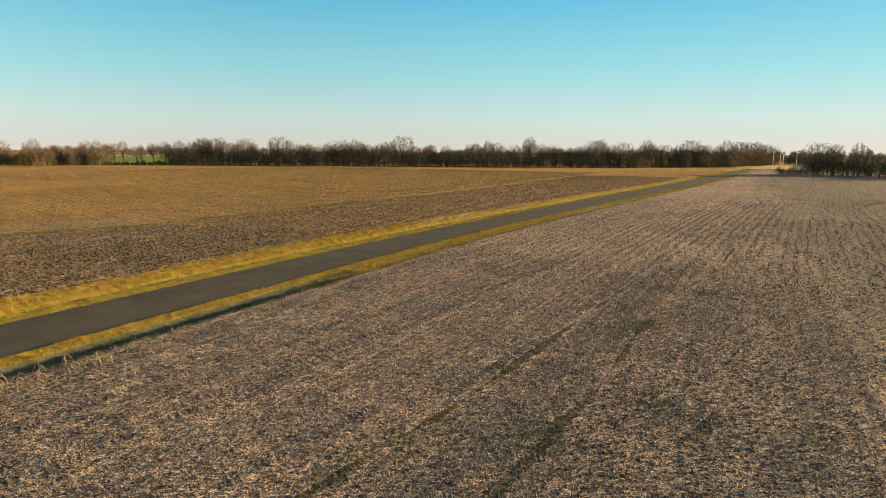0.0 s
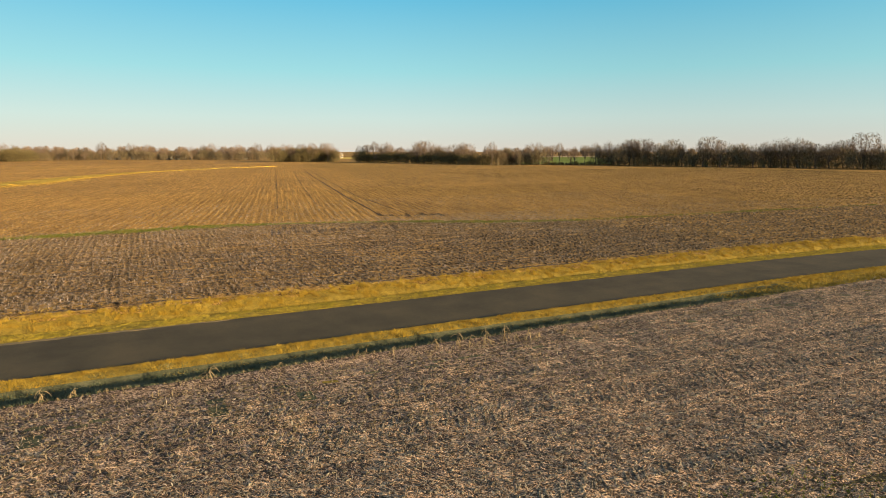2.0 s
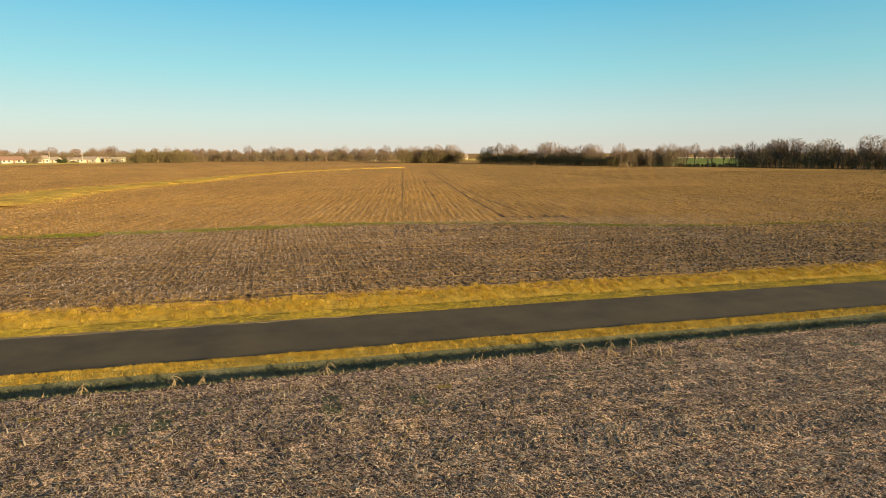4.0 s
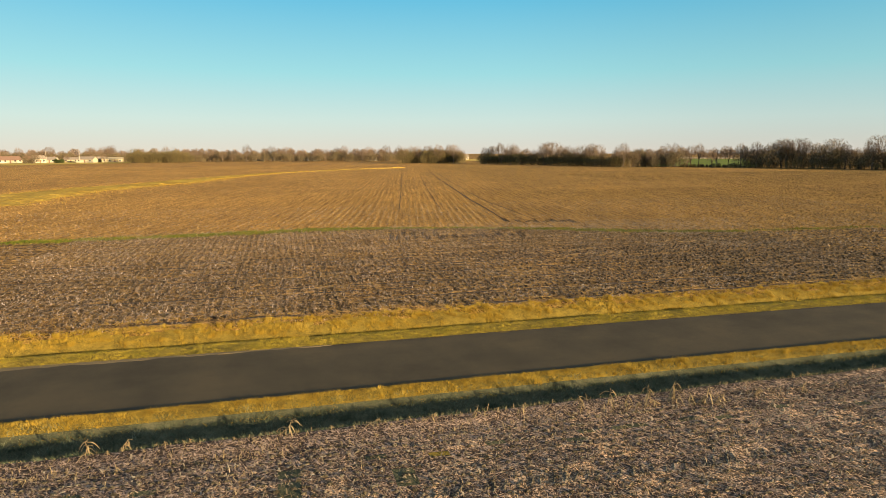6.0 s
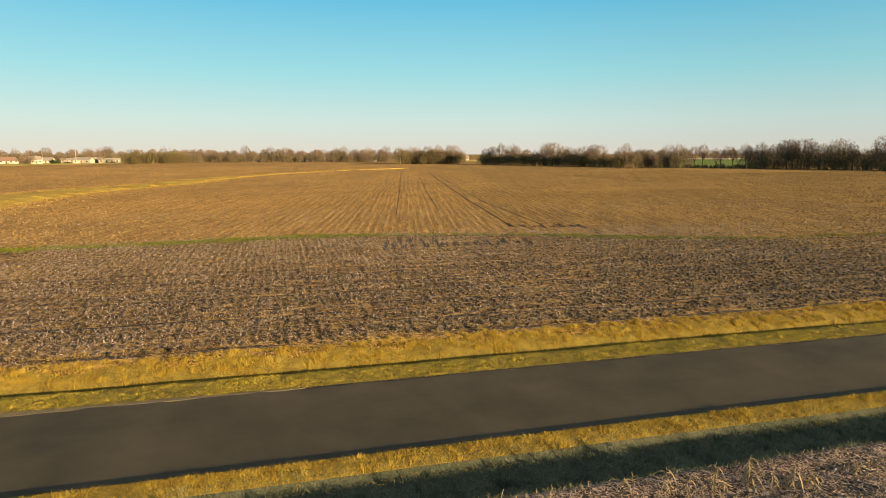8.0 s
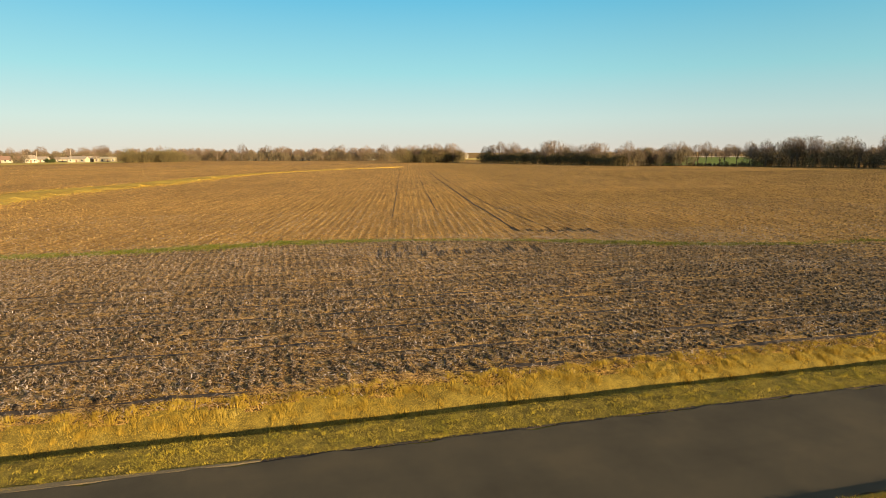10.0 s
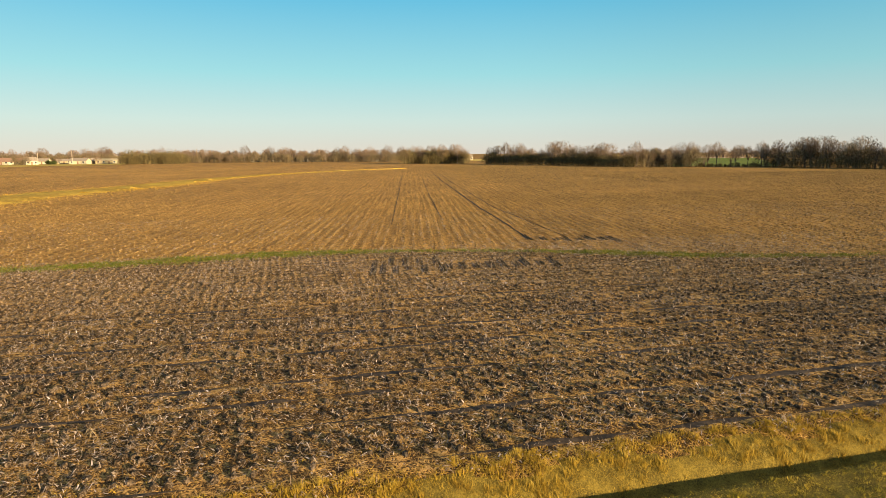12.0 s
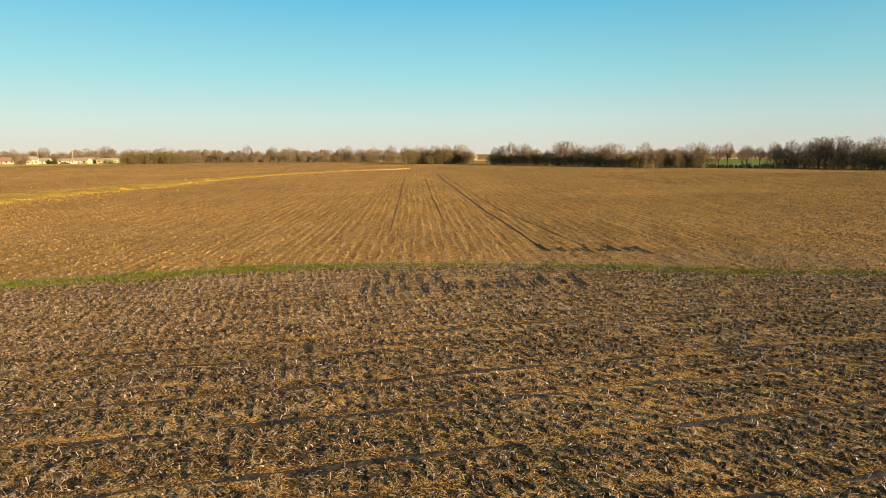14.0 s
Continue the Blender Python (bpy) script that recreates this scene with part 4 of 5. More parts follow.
def straw_field(name, area, per_m2, length, width, mat, label, rows=0.76, rise=0.05, tilt=0.35, hold=0.55, clump=0.0, pts=None, thin=0.5):
    x, y = pts if pts else spread(*area, per_m2, rows, hold, thin, clump)
    n = len(x)
    a = rng.uniform(0, math.pi, n)
    a = np.where(rng.random(n) < 0.35, math.pi / 2 + rng.normal(0, 0.35, n), a)
    L = length * rng.uniform(0.35, 1.3, n) / 2
    t = rng.normal(0, tilt, n)
    half = np.stack([np.cos(a) * np.cos(t) * L, np.sin(a) * np.cos(t) * L, np.sin(t) * L], -1)
    w = width * rng.uniform(0.6, 1.7, n)
    mid = np.stack([x, y, ground_z(x, y) + np.abs(half[:, 2]) * 0.9 + rng.random(n) ** 2 * rise], -1)
    v, f = straws(mid, half, w)
    return stuff(name, v, f, mat, label, "straw")


def blades(name, area, per_m2, low, high, width, mat, label, lean=0.35, rows=0.0, hold=0.0, category="grass", pts=None, thin=0.4, sides=3, clumps=0.0):
    x, y = pts if pts else spread(*area, per_m2, rows, hold, thin)
    n = len(x)
    h = rng.uniform(low, high, n) * (0.65 + 0.7 * patchy(x, y, 2.3))
    if clumps:
        h *= 1 - clumps + 2 * clumps * patchy(x, y, 11.0)
    z = ground_z(x, y)
    base = np.stack([x, y, z - 0.01], -1)
    tip = base + np.stack([rng.normal(0.05, lean, n) * h, rng.normal(-0.05, lean, n) * h, h * rng.uniform(0.6, 1.0, n)], -1)
    v, f = spikes(base, tip, width * rng.uniform(0.6, 1.5, n), sides)
    return stuff(name, v, f, mat, label, category)


def mounds(name, area, rows, gap, low, high, radius, mat, label, slant=None, keep_if=None, fine=None, loose=0.11, stray=0.35, lie=(0.0, 1.0)):
    """Low heaps of soil and straw in drill rows: along the road, or along a slanting direction."""
    u0, u1, y0, y1 = area
    if slant is None:
        a, b = np.meshgrid(np.arange(u0, u1, rows), np.arange(y0, y1, gap))
        a, b = a.ravel() + rng.normal(0, rows * loose, a.size), b.ravel() + rng.normal(0, gap * stray, a.size)
        x, y = a + centre(b), b
    else:
        d = np.array(slant) / np.hypot(*slant)
        a, b = np.meshgrid(np.arange(-420, 420, gap), np.arange(-420, 420, rows))
        a, b = a.ravel() + rng.normal(0, gap * 0.25, a.size), b.ravel() + rng.normal(0, rows * 0.10, a.size)
        x, y = a * d[0] - b * d[1], a * d[1] + b * d[0]
        ok = (x > u0) & (x < u1) & (y > y0) & (y < y1)
        x, y = x[ok], y[ok]
    ok = rng.random(len(x)) < 0.66 + 0.28 * patchy(x, y, 0.7)
    if y1 == 45:
        ok &= rng.random(len(x)) < np.clip((46 - y) / 16, 0, 1)
    if keep_if is not None:
        ok &= keep_if(x, y)
    for line in NEAR_TRACKS:
        tx, ty = np.array(line).T
        ok &= ~((np.abs(x - np.interp(y, ty, tx)) < 0.30) & (y > ty[0]) & (rng.random(len(x)) < 0.7))
    x, y = x[ok], y[ok]
    n = len(x)
    z = ground_z(x, y)
    h = rng.uniform(low, high, n)
    turn = rng.uniform(0, 6.28, n)
    ring = []
    ax, ay = lie if slant is None else d
    tiers = ((1.0, -0.03), (0.62, 0.0)) if (radius < 0.15 if fine is None else fine) else ((1.0, -0.03),)
    for tier, (grow, up) in enumerate(tiers):
        for k in range(5):
            q = turn + k * 1.2566 + 0.5 * tier
            r = radius * grow * rng.uniform(0.65, 1.3, n)
            along_row = 1.25 * np.cos(q) * r
            across = 0.85 * np.sin(q) * r
            ring.append(np.stack([x + ax * along_row - ay * across, y + ay * along_row + ax * across, z + up + (h * rng.uniform(0.45, 0.9, n) if tier else 0)], -1))
    top = np.stack([x + rng.normal(0, radius * 0.3, n), y + rng.normal(0, radius * 0.3, n), z + h], -1)
    v = np.stack(ring + [top], 1).reshape(-1, 3)
    o = np.arange(n)[:, None] * len(ring + [top])
    f = np.concatenate([o + np.array([[k, (k + 1) % 5, 5]]) for k in range(5)], 0) if len(tiers) == 1 else np.concatenate([o + np.array([[k, (k + 1) % 5, 5 + k]]) for k in range(5)] + [o + np.array([[(k + 1) % 5, 5 + (k + 1) % 5, 5 + k]]) for k in range(5)] + [o + np.array([[5 + k, 5 + (k + 1) % 5, 10]]) for k in range(5)], 0)
    return stuff(name, v, f, mat, label, "clods")


CLODS = "low heaps of soil and straw along the drill rows"
mounds("clods", (6.6, 11.5, -10, 14), 0.34, 0.23, 0.015, 0.05, 0.07, DULL_TRASH, CLODS)
mounds("clods", (6.2, 11.5, 14, 45), 0.34, 0.23, 0.015, 0.05, 0.07, NEAR_TRASH, CLODS)
mounds("clods", (11.5, 20.5, -10, 45), 0.34, 0.23, 0.015, 0.05, 0.07, NEAR_TRASH, CLODS)
mounds("clods", (20.5, 28, -10, 45), 0.29, 0.20, 0.015, 0.045, 0.07, NEAR_TRASH, CLODS, loose=0.35)
mounds("clods", (5.8, 20.5, 34, 120), 0.60, 0.50, 0.02, 0.06, 0.15, NEAR_TRASH, CLODS)
mounds("clods", (20.5, 62, 34, 120), 0.60, 0.55, 0.02, 0.06, 0.15, NEAR_TRASH, CLODS, None, None, False, 0.35)
mounds("clods", (28, 62, 5, 45), 0.36, 0.30, 0.015, 0.045, 0.09, NEAR_TRASH, CLODS, None, None, False, 0.35)
mounds("clods", (-21, -6.6, -15, 45), 0.31, 0.42, 0.04, 0.11, 0.125, HEAD_TRASH, CLODS, None, headland, loose=0.25, stray=0.13, lie=(-0.98, 0.2))
mounds("clods", (-38, -21, -15, 45), 0.34, 0.44, 0.04, 0.11, 0.135, MID_TRASH, CLODS, None, headland, loose=0.25, stray=0.13, lie=(-0.98, 0.2))
mounds("clods", (-30, -6.6, 36, 110), 0.70, 0.50, 0.06, 0.15, 0.20, HEAD_TRASH, CLODS, None, headland)
mounds("clods", (-40, -6.6, 110, 200), 0.9, 0.8, 0.07, 0.16, 0.28, HEAD_TRASH, CLODS, None, headland)
mounds("clods", (-34, -6.6, -60, -15), 0.60, 0.45, 0.04, 0.10, 0.16, HEAD_TRASH, CLODS, None, headland, False)
mounds("clods", (-115, -50, -50, 90), 0.76, 0.44, 0.05, 0.12, 0.18, FAR_TRASH, CLODS, SLANT, main_field)
mounds("clods", (-200, -50, 90, 230), 0.90, 0.80, 0.06, 0.15, 0.28, FAR_TRASH, CLODS, SLANT, main_field)
mounds("clods", (-330, -115, -130, 90), 1.10, 1.4, 0.04, 0.10, 0.38, FAR_TRASH, CLODS, SLANT, main_field)
mounds("clods", (-330, -200, 90, 170), 1.10, 1.4, 0.04, 0.10, 0.38, FAR_TRASH, CLODS, SLANT, main_field)

NEAR_WORDS = "weathered greyish corn straw scattered over the near field"
FAR_WORDS = "brown chopped corn straw scattered over the far field"
straw_field("straw_litter", (6.4, 11.5, -10, 14), 52, 0.10, 0.021, STRAW_DULL, NEAR_WORDS, 0.38, 0.08, 0.55, 0.4, thin=0.15)
straw_field("straw_litter", (6.0, 11.5, 14, 45), 97, 0.10, 0.021, STRAW_NEAR, NEAR_WORDS, 0.38, 0.08, 0.55, 0.4, thin=0.15)
straw_field("straw_litter", (11.5, 22.5, -10, 45), 107, 0.10, 0.021, STRAW_NEAR, NEAR_WORDS, 0.38, 0.08, 0.55, 0.4, thin=0.15)
straw_field("straw_litter", (20.0, 30, -10, 45), 95, 0.10, 0.020, STRAW_NEAR, NEAR_WORDS, 0.38, 0.08, 0.55, 0.4, thin=0.15)
straw_field("straw_litter", (5.4, 26, 34, 105), 14, 0.22, 0.028, STRAW_NEAR, NEAR_WORDS, 0.76, 0.12, 0.4, 0.85)
straw_field("straw_litter", (28, 62, 5, 45), 22, 0.16, 0.026, STRAW_NEAR, NEAR_WORDS, 0.76, 0.12, 0.4, 0.85)
straw_field("straw_litter", (-38, -5.7, -15, 47), 66, 0.15, 0.0125, STRAW_FAR, FAR_WORDS, 0.33, 0.12, 0.5, 0.7)
straw_field("straw_litter", None, 0, 0.20, 0.028, STRAW_FAR, FAR_WORDS, pts=slanted(-90, -50, -45, 80, 8))
straw_field("straw_litter", (-38, -6.0, 34, 110), 11, 0.22, 0.028, STRAW_FAR, FAR_WORDS, 0.76, 0.12, 0.4, 0.85)
straw_field("straw_litter", (-33, -6.0, -60, -15), 9, 0.20, 0.026, STRAW_FAR, FAR_WORDS, 0.76, 0.12, 0.4, 0.85)

HUSK = "torn husks and leaf scraps over the stubble"
straw_field("husk_litter", (6.3, 26, -10, 45), 16, 0.10, 0.036, STRAW_NEAR, HUSK, 0.76, 0.12, 0.7, 0.75)
straw_field("husk_litter", (-35, -5.7, -15, 40), 18, 0.10, 0.032, STRAW_FAR, HUSK, 0.76, 0.14, 0.7, 0.78)
straw_field("husk_litter", (5.4, 40, 34, 80), 10, 0.15, 0.050, STRAW_NEAR, HUSK, 0.76, 0.10, 0.7, 0.8)
blades("stubble", (6.4, 13, -10, 45), 26, 0.06, 0.15, 0.014, STALK, "short cut corn stubble in rows by the field's edge", 0.28, 0.38, 0.8, "stubble")
blades("stubble", (13, 25, -10, 45), 16, 0.05, 0.13, 0.014, STRAW_NEAR, "short cut corn stubble in rows on the near field", 0.5, 0.76, 0.9, "stubble")
blades("stubble", (20.5, 100, 36, 240), 2.0, 0.06, 0.14, 0.09, STRAW_NEAR, "short cut corn stubble on the near field", 0.5, 0.76, 0.85, "stubble", sides=2)
blades("stubble", (5.6, 20.5, 36, 240), 4, 0.06, 0.15, 0.08, STRAW_NEAR, "short cut corn stubble on the near field", 0.5, 0.76, 0.85, "stubble")
blades("stubble", (28, 80, 5, 45), 6, 0.06, 0.14, 0.05, STRAW_NEAR, "short cut corn stubble on the near field", 0.5, 0.76, 0.85, "stubble")
blades("stubble", (-38, -6.2, -15, 47), 18, 0.06, 0.17, 0.018, STRAW_FAR, "short cut corn stubble in rows on the far field", 0.5, 0.76, 0.9, "stubble")
blades("stubble", None, 0, 0.08, 0.20, 0.035, STRAW_GOLD, "short cut corn stubble on the far field", 0.5, category="stubble", pts=slanted(-120, -50, -60, 100, 7.0), sides=2)
blades("stubble", None, 0, 0.10, 0.22, 0.07, STRAW_GOLD, "short cut corn stubble on the far field", 0.5, category="stubble", pts=slanted(-380, -120, -220, 260, 1.0, 1.52, 0.7), sides=2)
blades("stubble", (-42, -6.2, 40, 280), 3.5, 0.06, 0.18, 0.09, STRAW_GOLD, "short cut corn stubble on the far field", 0.5, 0.76, 0.85, "stubble", sides=2)

wx, wy, ww = np.array([(-100, -41, 14), (-122, -39.5, 15), (-142, -35, 14), (-161, -27, 12), (-181, -19.6, 10), (-208, -11, 7), (-228, -3, 5), (-247, 9, 3.5)], float).T
t = rng.random(40000) ** 0.8
q = np.interp(t, np.linspace(0, 1, len(wx)), np.arange(len(wx)))
blades("waterway_grass", None, 0, 0.10, 0.26, 0.07, WATER_GRASS, "dry golden grass of the waterway through the field", 0.6, sides=2,
       pts=(np.interp(q, np.arange(len(wx)), wx) + rng.normal(0, 1, len(t)), np.interp(q, np.arange(len(wx)), wy) + rng.normal(0, 0.34, len(t)) * np.interp(q, np.arange(len(wx)), ww)))

# lug marks of a tractor tyre: low ridged bars of soil left across its track
def lug_row(line, pitch=0.27, wide=0.26):
    pts = np.array(line, float)
    _, _, total = along(pts, 0.0)
    q = (np.arange(int(total / pitch)) + 0.5) / int(total / pitch)
    x, y, _ = along(pts, q)
    x, y = x + rng.normal(0, 0.03, len(x)), y + rng.normal(0, 0.025, len(y))
    ok = rng.random(len(x)) < 0.88
    x, y = x[ok], y[ok]
    n = len(x)
    ang = -0.5 + rng.normal(0, 0.10, n)
    L, W, H = wide * rng.uniform(0.75, 1.15, n), rng.uniform(0.05, 0.075, n), rng.uniform(0.01, 0.028, n)
    a = np.stack([np.cos(ang), np.sin(ang)], -1)
    b = np.stack([-a[:, 1], a[:, 0]], -1)
    ring = []
    for la, lb, h in ((-1, -1, -0.02), (1, -1, -0.02), (1, 1, -0.02), (-1, 1, -0.02), (-0.85, 0.2, 1.0), (0.85, 0.1, 1.0)):
        p = np.stack([x, y], -1) + a * (la * L)[:, None] + b * (lb * W)[:, None]
        ring.append(np.concatenate([p, (ground_z(p[:, 0], p[:, 1]) + (H * rng.uniform(0.7, 1.1, n) if h > 0 else h))[:, None]], 1))
    v = np.stack(ring, 1).reshape(-1, 3)
    o = np.arange(n)[:, None] * 6
    f = np.concatenate([o + np.array([t]) for t in ((0, 1, 5), (0, 5, 4), (2, 3, 4), (2, 4, 5), (1, 2, 5), (3, 0, 4))], 0)
    return stuff("lug_marks", v, f, NEAR_TRASH, "row of tractor tyre lug marks in the stubble", "tyre marks")


for line in ([(-17.2, -3), (-17.0, 4.6), (-16.65, 14.4), (-15.0, 25), (-13.6, 36.5)], [(-14.7, 2), (-14.2, 7.8), (-12.6, 21.8), (-12.0, 32.4), (-11.0, 44)], [(-15.3, 2), (-14.8, 7.8), (-13.2, 21.8), (-12.6, 32.4)],
             [(-7.8, 15.5), (-7.45, 19.0), (-6.95, 25.7), (-6.3, 34)], [(-10.6, -1), (-10.3, 6), (-9.4, 14)]):
    lug_row(line)
# ---- verge grass ----
blades("verge_grass", (2.64, 2.9, -16, 60), 1500, 0.05, 0.12, 0.008, DRY_GRASS, "dry golden grass leaning over the lane's near edge", 0.5, thin=0.3, sides=2)
blades("edge_stubble", (5.25, 6.7, -14, 45), 110, 0.05, 0.13, 0.015, STALK, "ragged stubs and dead grass along the field's edge", 0.3, category="stubble", thin=0.8)
blades("tall_grass", (-6.2, -4.75, -16, 55), 1500, 0.03, 0.10, 0.009, DRY_GRASS, "tall dry golden grass on the far bank of the ditch", 0.65, thin=0.6, sides=2, clumps=0.6)
blades("verge_grass", (-7.3, -5.9, -16, 55), 170, 0.04, 0.12, 0.013, DRY_GRASS, "thin dry grass straying into the stubble", 0.6, thin=1.0, sides=2, clumps=0.5)
blades("tall_grass", (-6.2, -4.85, 55, 300), 60, 0.08, 0.18, 0.06, DRY_GRASS, "tall dry golden grass along the lane", 0.4, sides=2)
blades("tall_grass", (-6.2, -4.85, -90, -16), 80, 0.15, 0.32, 0.05, DRY_GRASS, "tall dry golden grass along the lane", 0.4, sides=2)
def tufts(area, count, each, radius, low, high, mat, label):
    """Grass in separate clumps, taller in the middle of each."""
    u0, u1, y0, y1 = area
    cu, cy = rng.uniform(u0, u1, count), rng.uniform(y0, y1, count)
    k = np.repeat(np.arange(count), each)
    r = np.abs(rng.normal(0, radius, len(k)))
    a = rng.uniform(0, 6.283, len(k))
    y = cy[k] + np.sin(a) * r * 1.4
    x = cu[k] + np.cos(a) * r + centre(y)
    h = rng.uniform(low, high, count)[k] * np.clip(1.1 - r / (2.4 * radius), 0.3, 1.0) * rng.uniform(0.7, 1.0, len(k))
    base = np.stack([x, y, ground_z(x, y) - 0.01], -1)
    lean = np.stack([np.cos(a), np.sin(a)], -1) * (r / radius * 0.35 * h)[:, None] + rng.normal(0, 0.22, (len(k), 2)) * h[:, None]
    v, f = spikes(base, base + np.concatenate([lean, h[:, None]], 1), 0.012 * rng.uniform(0.7, 1.4, len(k)), 2)
    return stuff("grass_tufts", v, f, mat, label, "grass")


tufts((-6.15, -4.8, -16, 55), 760, 70, 0.12, 0.12, 0.26, DRY_GRASS, "clumps of taller dry golden grass on the far verge")
tufts((-4.2, -2.6, -16, 55), 500, 40, 0.10, 0.05, 0.12, MOWN_GRASS, "low clumps of yellow-green grass beside the lane")
tufts((2.7, 3.2, -16, 55), 260, 50, 0.09, 0.08, 0.17, DRY_GRASS, "clumps of dry golden grass on the lane's near verge")
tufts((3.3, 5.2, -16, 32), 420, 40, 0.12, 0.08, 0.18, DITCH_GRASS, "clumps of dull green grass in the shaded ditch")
blades("mown_grass", (-4.25, -2.5, -16, 55), 1100, 0.025, 0.085, 0.008, MOWN_GRASS, "short mown yellow-green grass beside the lane", 0.6, sides=2, clumps=0.3)
blades("mown_grass", (-4.3, -2.5, 55, 300), 50, 0.06, 0.14, 0.07, MOWN_GRASS, "short mown yellow-green grass beside the lane", 0.6, sides=2)
blades("mown_grass", (-4.3, -2.5, -90, -16), 60, 0.06, 0.14, 0.05, MOWN_GRASS, "short mown yellow-green grass beside the lane", 0.6, sides=2)
blades("verge_grass", (2.68, 3.2, -16, 55), 1300, 0.04, 0.12, 0.008, DRY_GRASS, "dry golden grass on the lane's near verge", 0.5, sides=2, clumps=0.3)
blades("verge_grass", (3.1, 3.6, -16, 55), 300, 0.04, 0.12, 0.010, DRY_GRASS, "thin dry grass running down into the ditch", 0.5, thin=0.9, sides=2, clumps=0.4)
blades("verge_grass", (2.5, 3.5, 55, 300), 50, 0.08, 0.20, 0.07, DRY_GRASS, "dry golden grass on the lane's near verge", 0.5, sides=2)
blades("verge_grass", (3.3, 5.5, 27, 75), 260, 0.05, 0.16, 0.022, DRY_GRASS, "dry golden grass on the broad verge past the ditch", 0.55, sides=2, clumps=0.4)
blades("verge_grass", (3.3, 5.5, 75, 250), 22, 0.08, 0.18, 0.07, DRY_GRASS, "dry golden grass along the lane", 0.5, sides=2)
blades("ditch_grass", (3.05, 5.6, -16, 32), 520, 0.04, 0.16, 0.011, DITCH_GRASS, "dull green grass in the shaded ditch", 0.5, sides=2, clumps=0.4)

t = rng.random(46000)
q, w = np.interp(t, np.linspace(0, 1, len(STRIP)), sx), np.interp(t, np.linspace(0, 1, len(STRIP)), sy)
lush = np.clip(0.16 + 0.9 * patchy(w, w * 0, 0.35) ** 2 + 0.6 * (w < 2), 0, 1)
q = q + rng.normal(0, 0.30 + 0.35 * lush, len(t))
keep = rng.random(len(t)) < lush
blades("green_strip_grass", None, 0, 0.07, 0.19, 0.05, GREEN_GRASS, "narrow strip of fresh green grass across the far field", 0.6, pts=(q[keep], w[keep]))
for cx, cy, r, n in ((-3.9, 26.85, 0.5, 700), (-4.6, 14.7, 0.5, 420), (-2.1, 17.6, 0.5, 220), (-7.4, 13.2, 0.6, 420), (1.85, 18.0, 0.4, 120), (-7.0, 18.0, 0.5, 160), (-8.0, 10.9, 0.5, 160)):
    blades("green_tuft", None, 0, 0.05, 0.13, 0.03, GREEN_GRASS, "small tuft of green weeds in the stubble", 0.6, pts=(cx + rng.normal(0, r, n), cy + rng.normal(0, r * 1.6, n)))


# ---- corn stalks left standing at the field's edge ----
def leaf(r, at, az, length, drop, width):
    """A dry folded corn leaf that arches over."""
    n = 6
    s = np.linspace(0, 1, n)
    out = np.stack([np.cos(az) * s * length, np.sin(az) * s * length, (0.35 * s - drop * s * s) * length], -1) + at
    side = np.array([-math.sin(az), math.cos(az), 0])
    wd = width * np.sin(np.pi * np.clip(s * 0.9 + 0.1, 0, 1))[:, None]
    v = np.stack([out - side * wd, out + [0, 0, -0.012], out + side * wd], 1).reshape(-1, 3)
    i = np.arange(n * 3).reshape(n, 3)
    return v, np.stack([i[:-1, :-1], i[:-1, 1:], i[1:, 1:], i[1:, :-1]], -1).reshape(-1, 4)


def corn_stalk(x, y, height, tilt, az, n_leaf, seed, label):
    r = np.random.default_rng(seed)
    ob = tagged(new("corn_stalk"), label, "corn stalk", "corn stalks left standing")
    ob.matrix_world = pose(x, y, float(ground_z(x, y)) - 0.02)
    top = np.array([math.cos(az) * math.sin(tilt), math.sin(az) * math.sin(tilt), math.cos(tilt)]) * height
    pts = [np.zeros(3), top * 0.4 + r.normal(0, 0.02, 3), top * 0.75 + r.normal(0, 0.03, 3), top]
    v, f = tube(pts, [0.011, 0.010, 0.008, 0.005], 6)
    part("stalk", mesh_of("stalk", v, f, STALK), ob)
    n_leaf += 6
    for i in range(n_leaf):
        q = 0.12 + 0.83 * (i + r.random() * 0.6) / n_leaf
        v, f = leaf(r, top * q, r.uniform(0, 6.28), height * r.uniform(0.25, 0.55), r.uniform(0.5, 2.0), 0.020)
        part("leaf", mesh_of("leaf", v, f, STALK), ob, "dry curled corn leaf")
    return ob


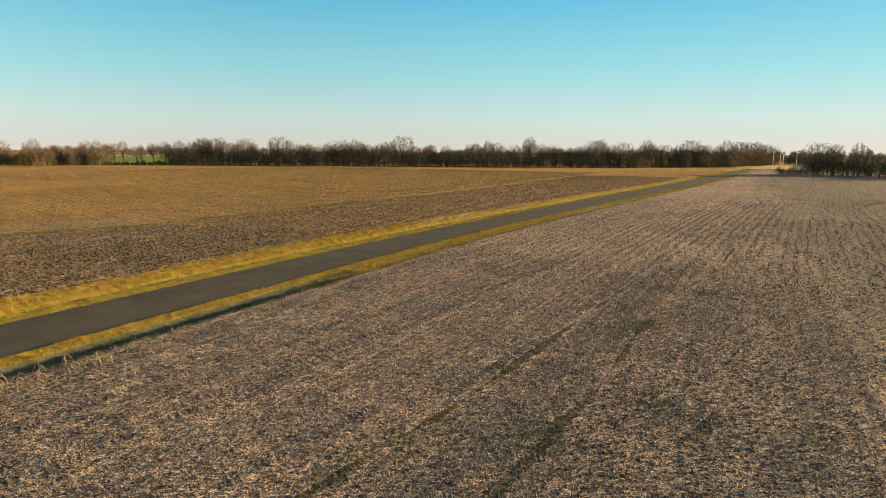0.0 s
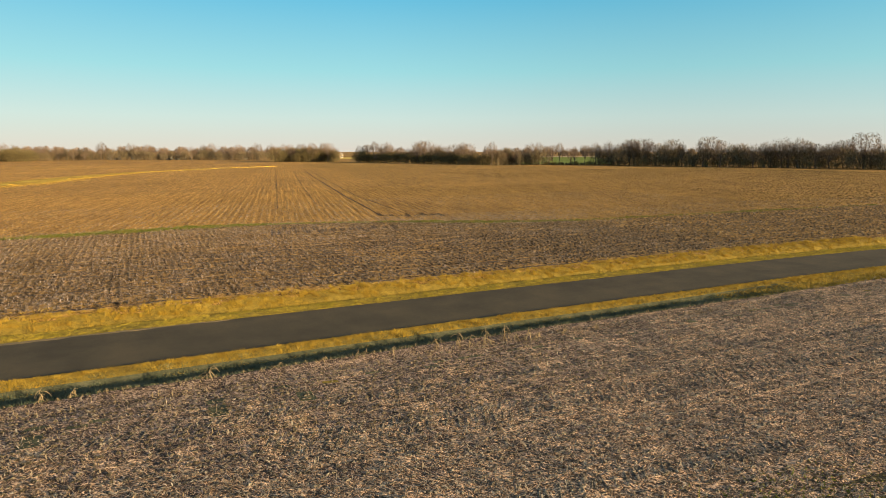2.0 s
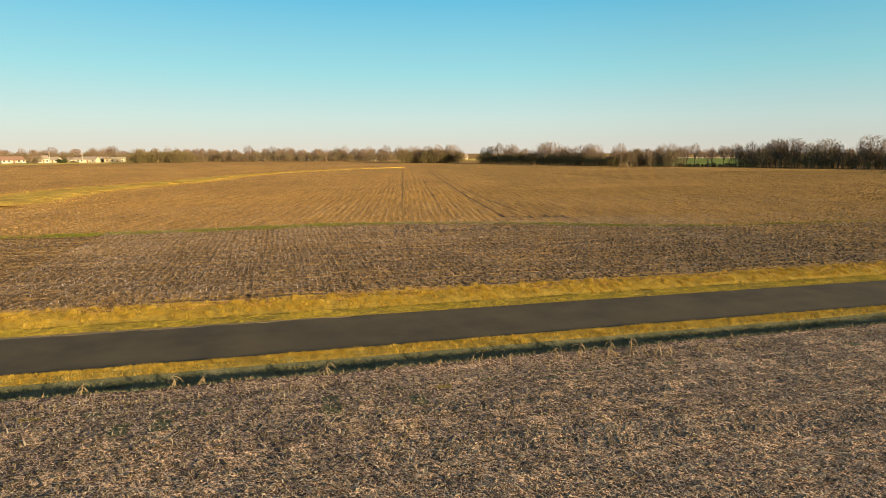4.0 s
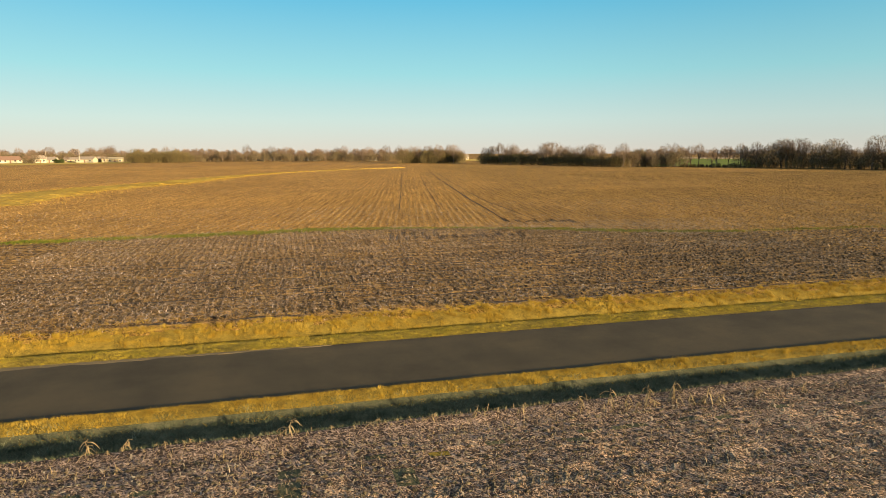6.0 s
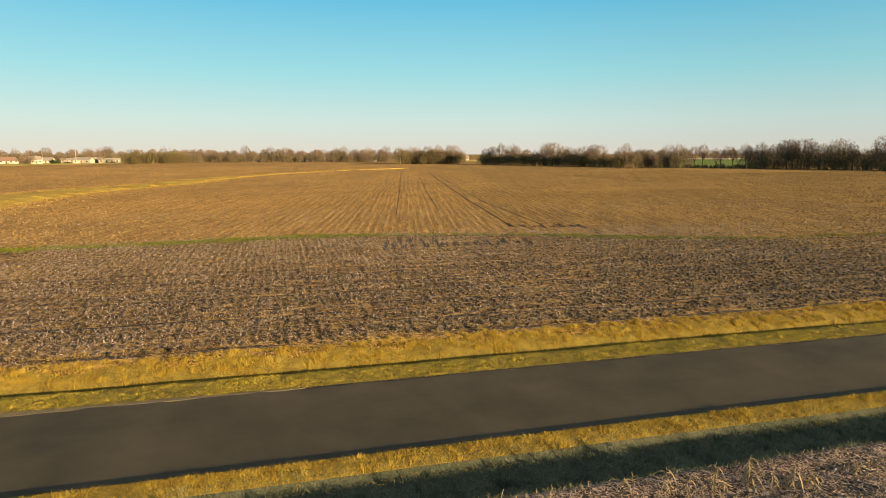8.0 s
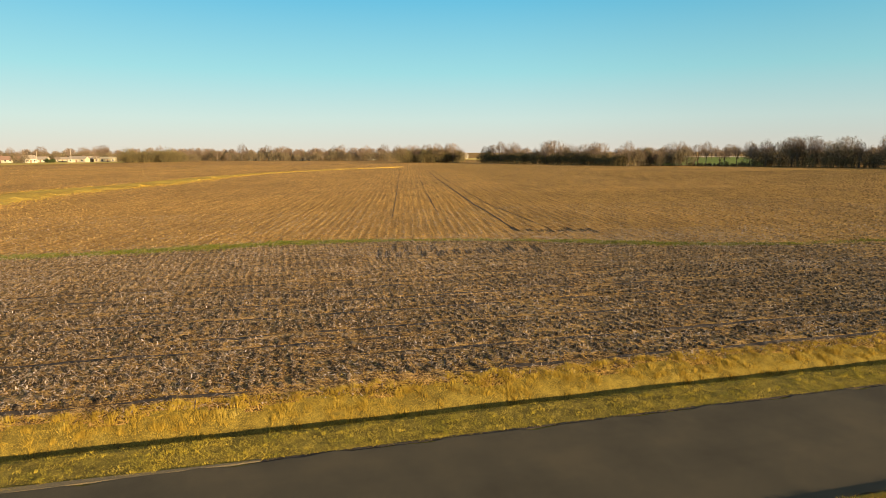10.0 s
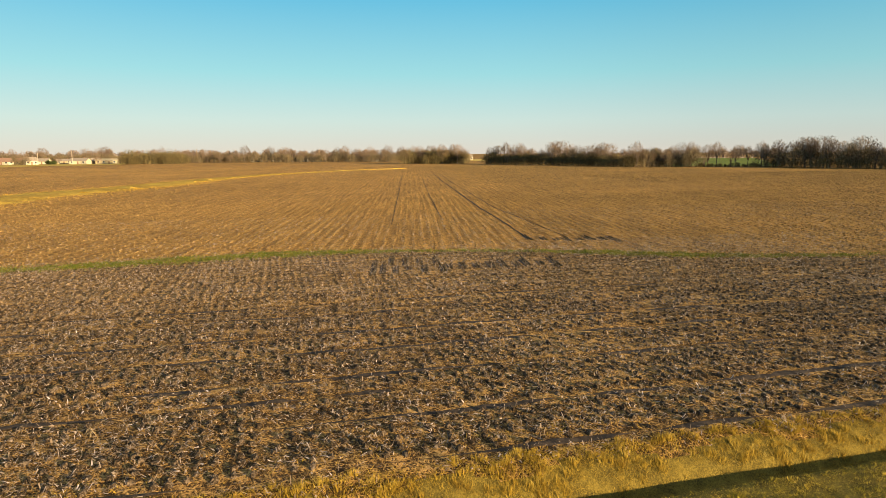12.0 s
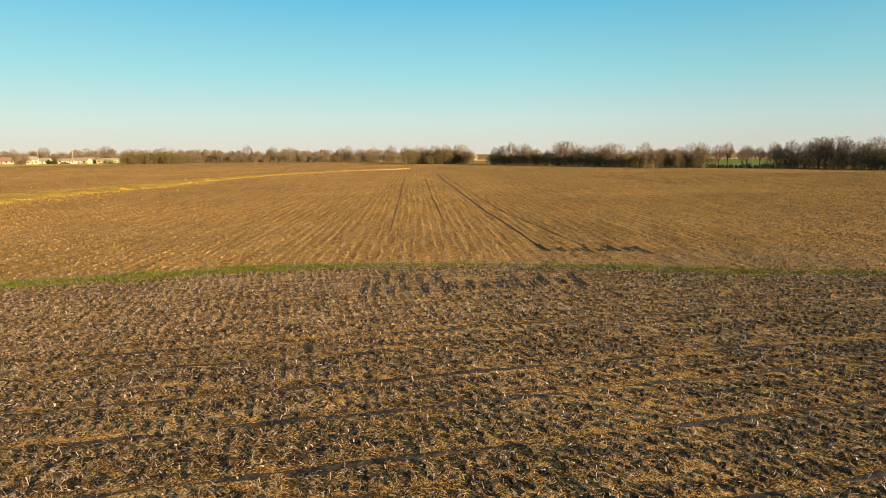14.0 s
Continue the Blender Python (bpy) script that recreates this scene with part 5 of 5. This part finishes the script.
for i, (x, y, h, tilt, az, k) in enumerate(((-20.7, -3.4, 0.62, 0.3, 1.0, 4), (-20.75, -2.6, 0.40, 0.5, 2.0, 3), (-20.8, 1.1, 0.70, 0.75, 1.3, 4), (-20.6, 3.2, 0.65, 0.95, 1.2, 3), (-20.6, 4.8, 0.50, 1.0, 1.4, 3),
                                           (-20.2, 9.3, 0.55, 0.4, 4.5, 3), (-20.2, 10.0, 0.72, 0.15, 1.0, 4), (-20.1, 10.5, 0.60, 0.3, 0.5, 3), (-20.05, 11.15, 0.78, 0.08, 1.0, 4), (-20.0, 11.65, 0.60, 1.1, 4.8, 3),
                                           (-20.0, 12.0, 0.85, 0.10, 2.0, 5), (-19.95, 12.12, 0.75, 0.25, 4.0, 4), (-19.7, 12.55, 0.66, 0.6, 4.9, 4), (-19.65, 12.75, 0.74, 0.35, 1.6, 5), (-19.6, 13.0, 0.62, 0.8, 1.3, 5),
                                           (-19.75, 14.6, 0.42, 0.5, 1.5, 3), (-19.7, 16.2, 0.50, 0.4, 1.5, 3), (-20.4, 7.4, 0.42, 0.6, 1.7, 3), (-20.5, 6.2, 0.45, 0.3, 1.7, 4), (-20.9, -6.0, 0.55, 0.4, 1.2, 4),
                                           (-36.0, 0.3, 0.40, 0.12, 1.0, 1))):
    corn_stalk(x, y, h * 0.8, tilt, az, k, 100 + i, "dry broken corn stalk with curled leaves at the field's edge" if i < 20 else "single pale corn stalk standing in the stubble")

stub_mesh = []
for k in range(4):
    v, f = tube([(0, 0, -0.03), (0.01 * k, 0.006, 0.12), (0.02 * k - 0.02, 0.02, 0.17 + 0.03 * k)], [0.013, 0.012, 0.010], 6)
    torn = [leaf(rng, np.array([0, 0, 0.05 + 0.03 * q]), 1.5 * k + 2.2 * q, 0.13 + 0.03 * (q % 2), 0.7 + 0.3 * q, 0.013) for q in range(4)]
    stub_mesh.append((mesh_of("stem", v, f, STALK), [mesh_of("leaf", a, b, STALK) for a, b in torn]))
firsts = [None] * 4
y = -12.0
while y < 36:
    k = int(rng.integers(0, 4))
    x = float(centre(y)) + 5.65 + float(rng.normal(0, 0.10)) + 0.76 * int(rng.integers(0, 2))
    m = pose(x, y, float(ground_z(x, y)), float(rng.normal(0, 12)), float(rng.normal(0, 12)), float(rng.uniform(0, 360))) @ Matrix.Scale(float(rng.uniform(0.5, 0.95)), 4)
    if firsts[k] is None:
        ob = tagged(new("corn_stub"), "short cut corn stub in the field's outer row", "corn stub", "corn stubs in the outer row")
        part("stem", stub_mesh[k][0], ob)
        for torn in stub_mesh[k][1]:
            part("leaf", torn, ob, "torn dry leaf")
        ob.matrix_world = m
        firsts[k] = ob
    else:
        copy_thing(firsts[k], m)
    y += float(rng.uniform(0.12, 0.24))
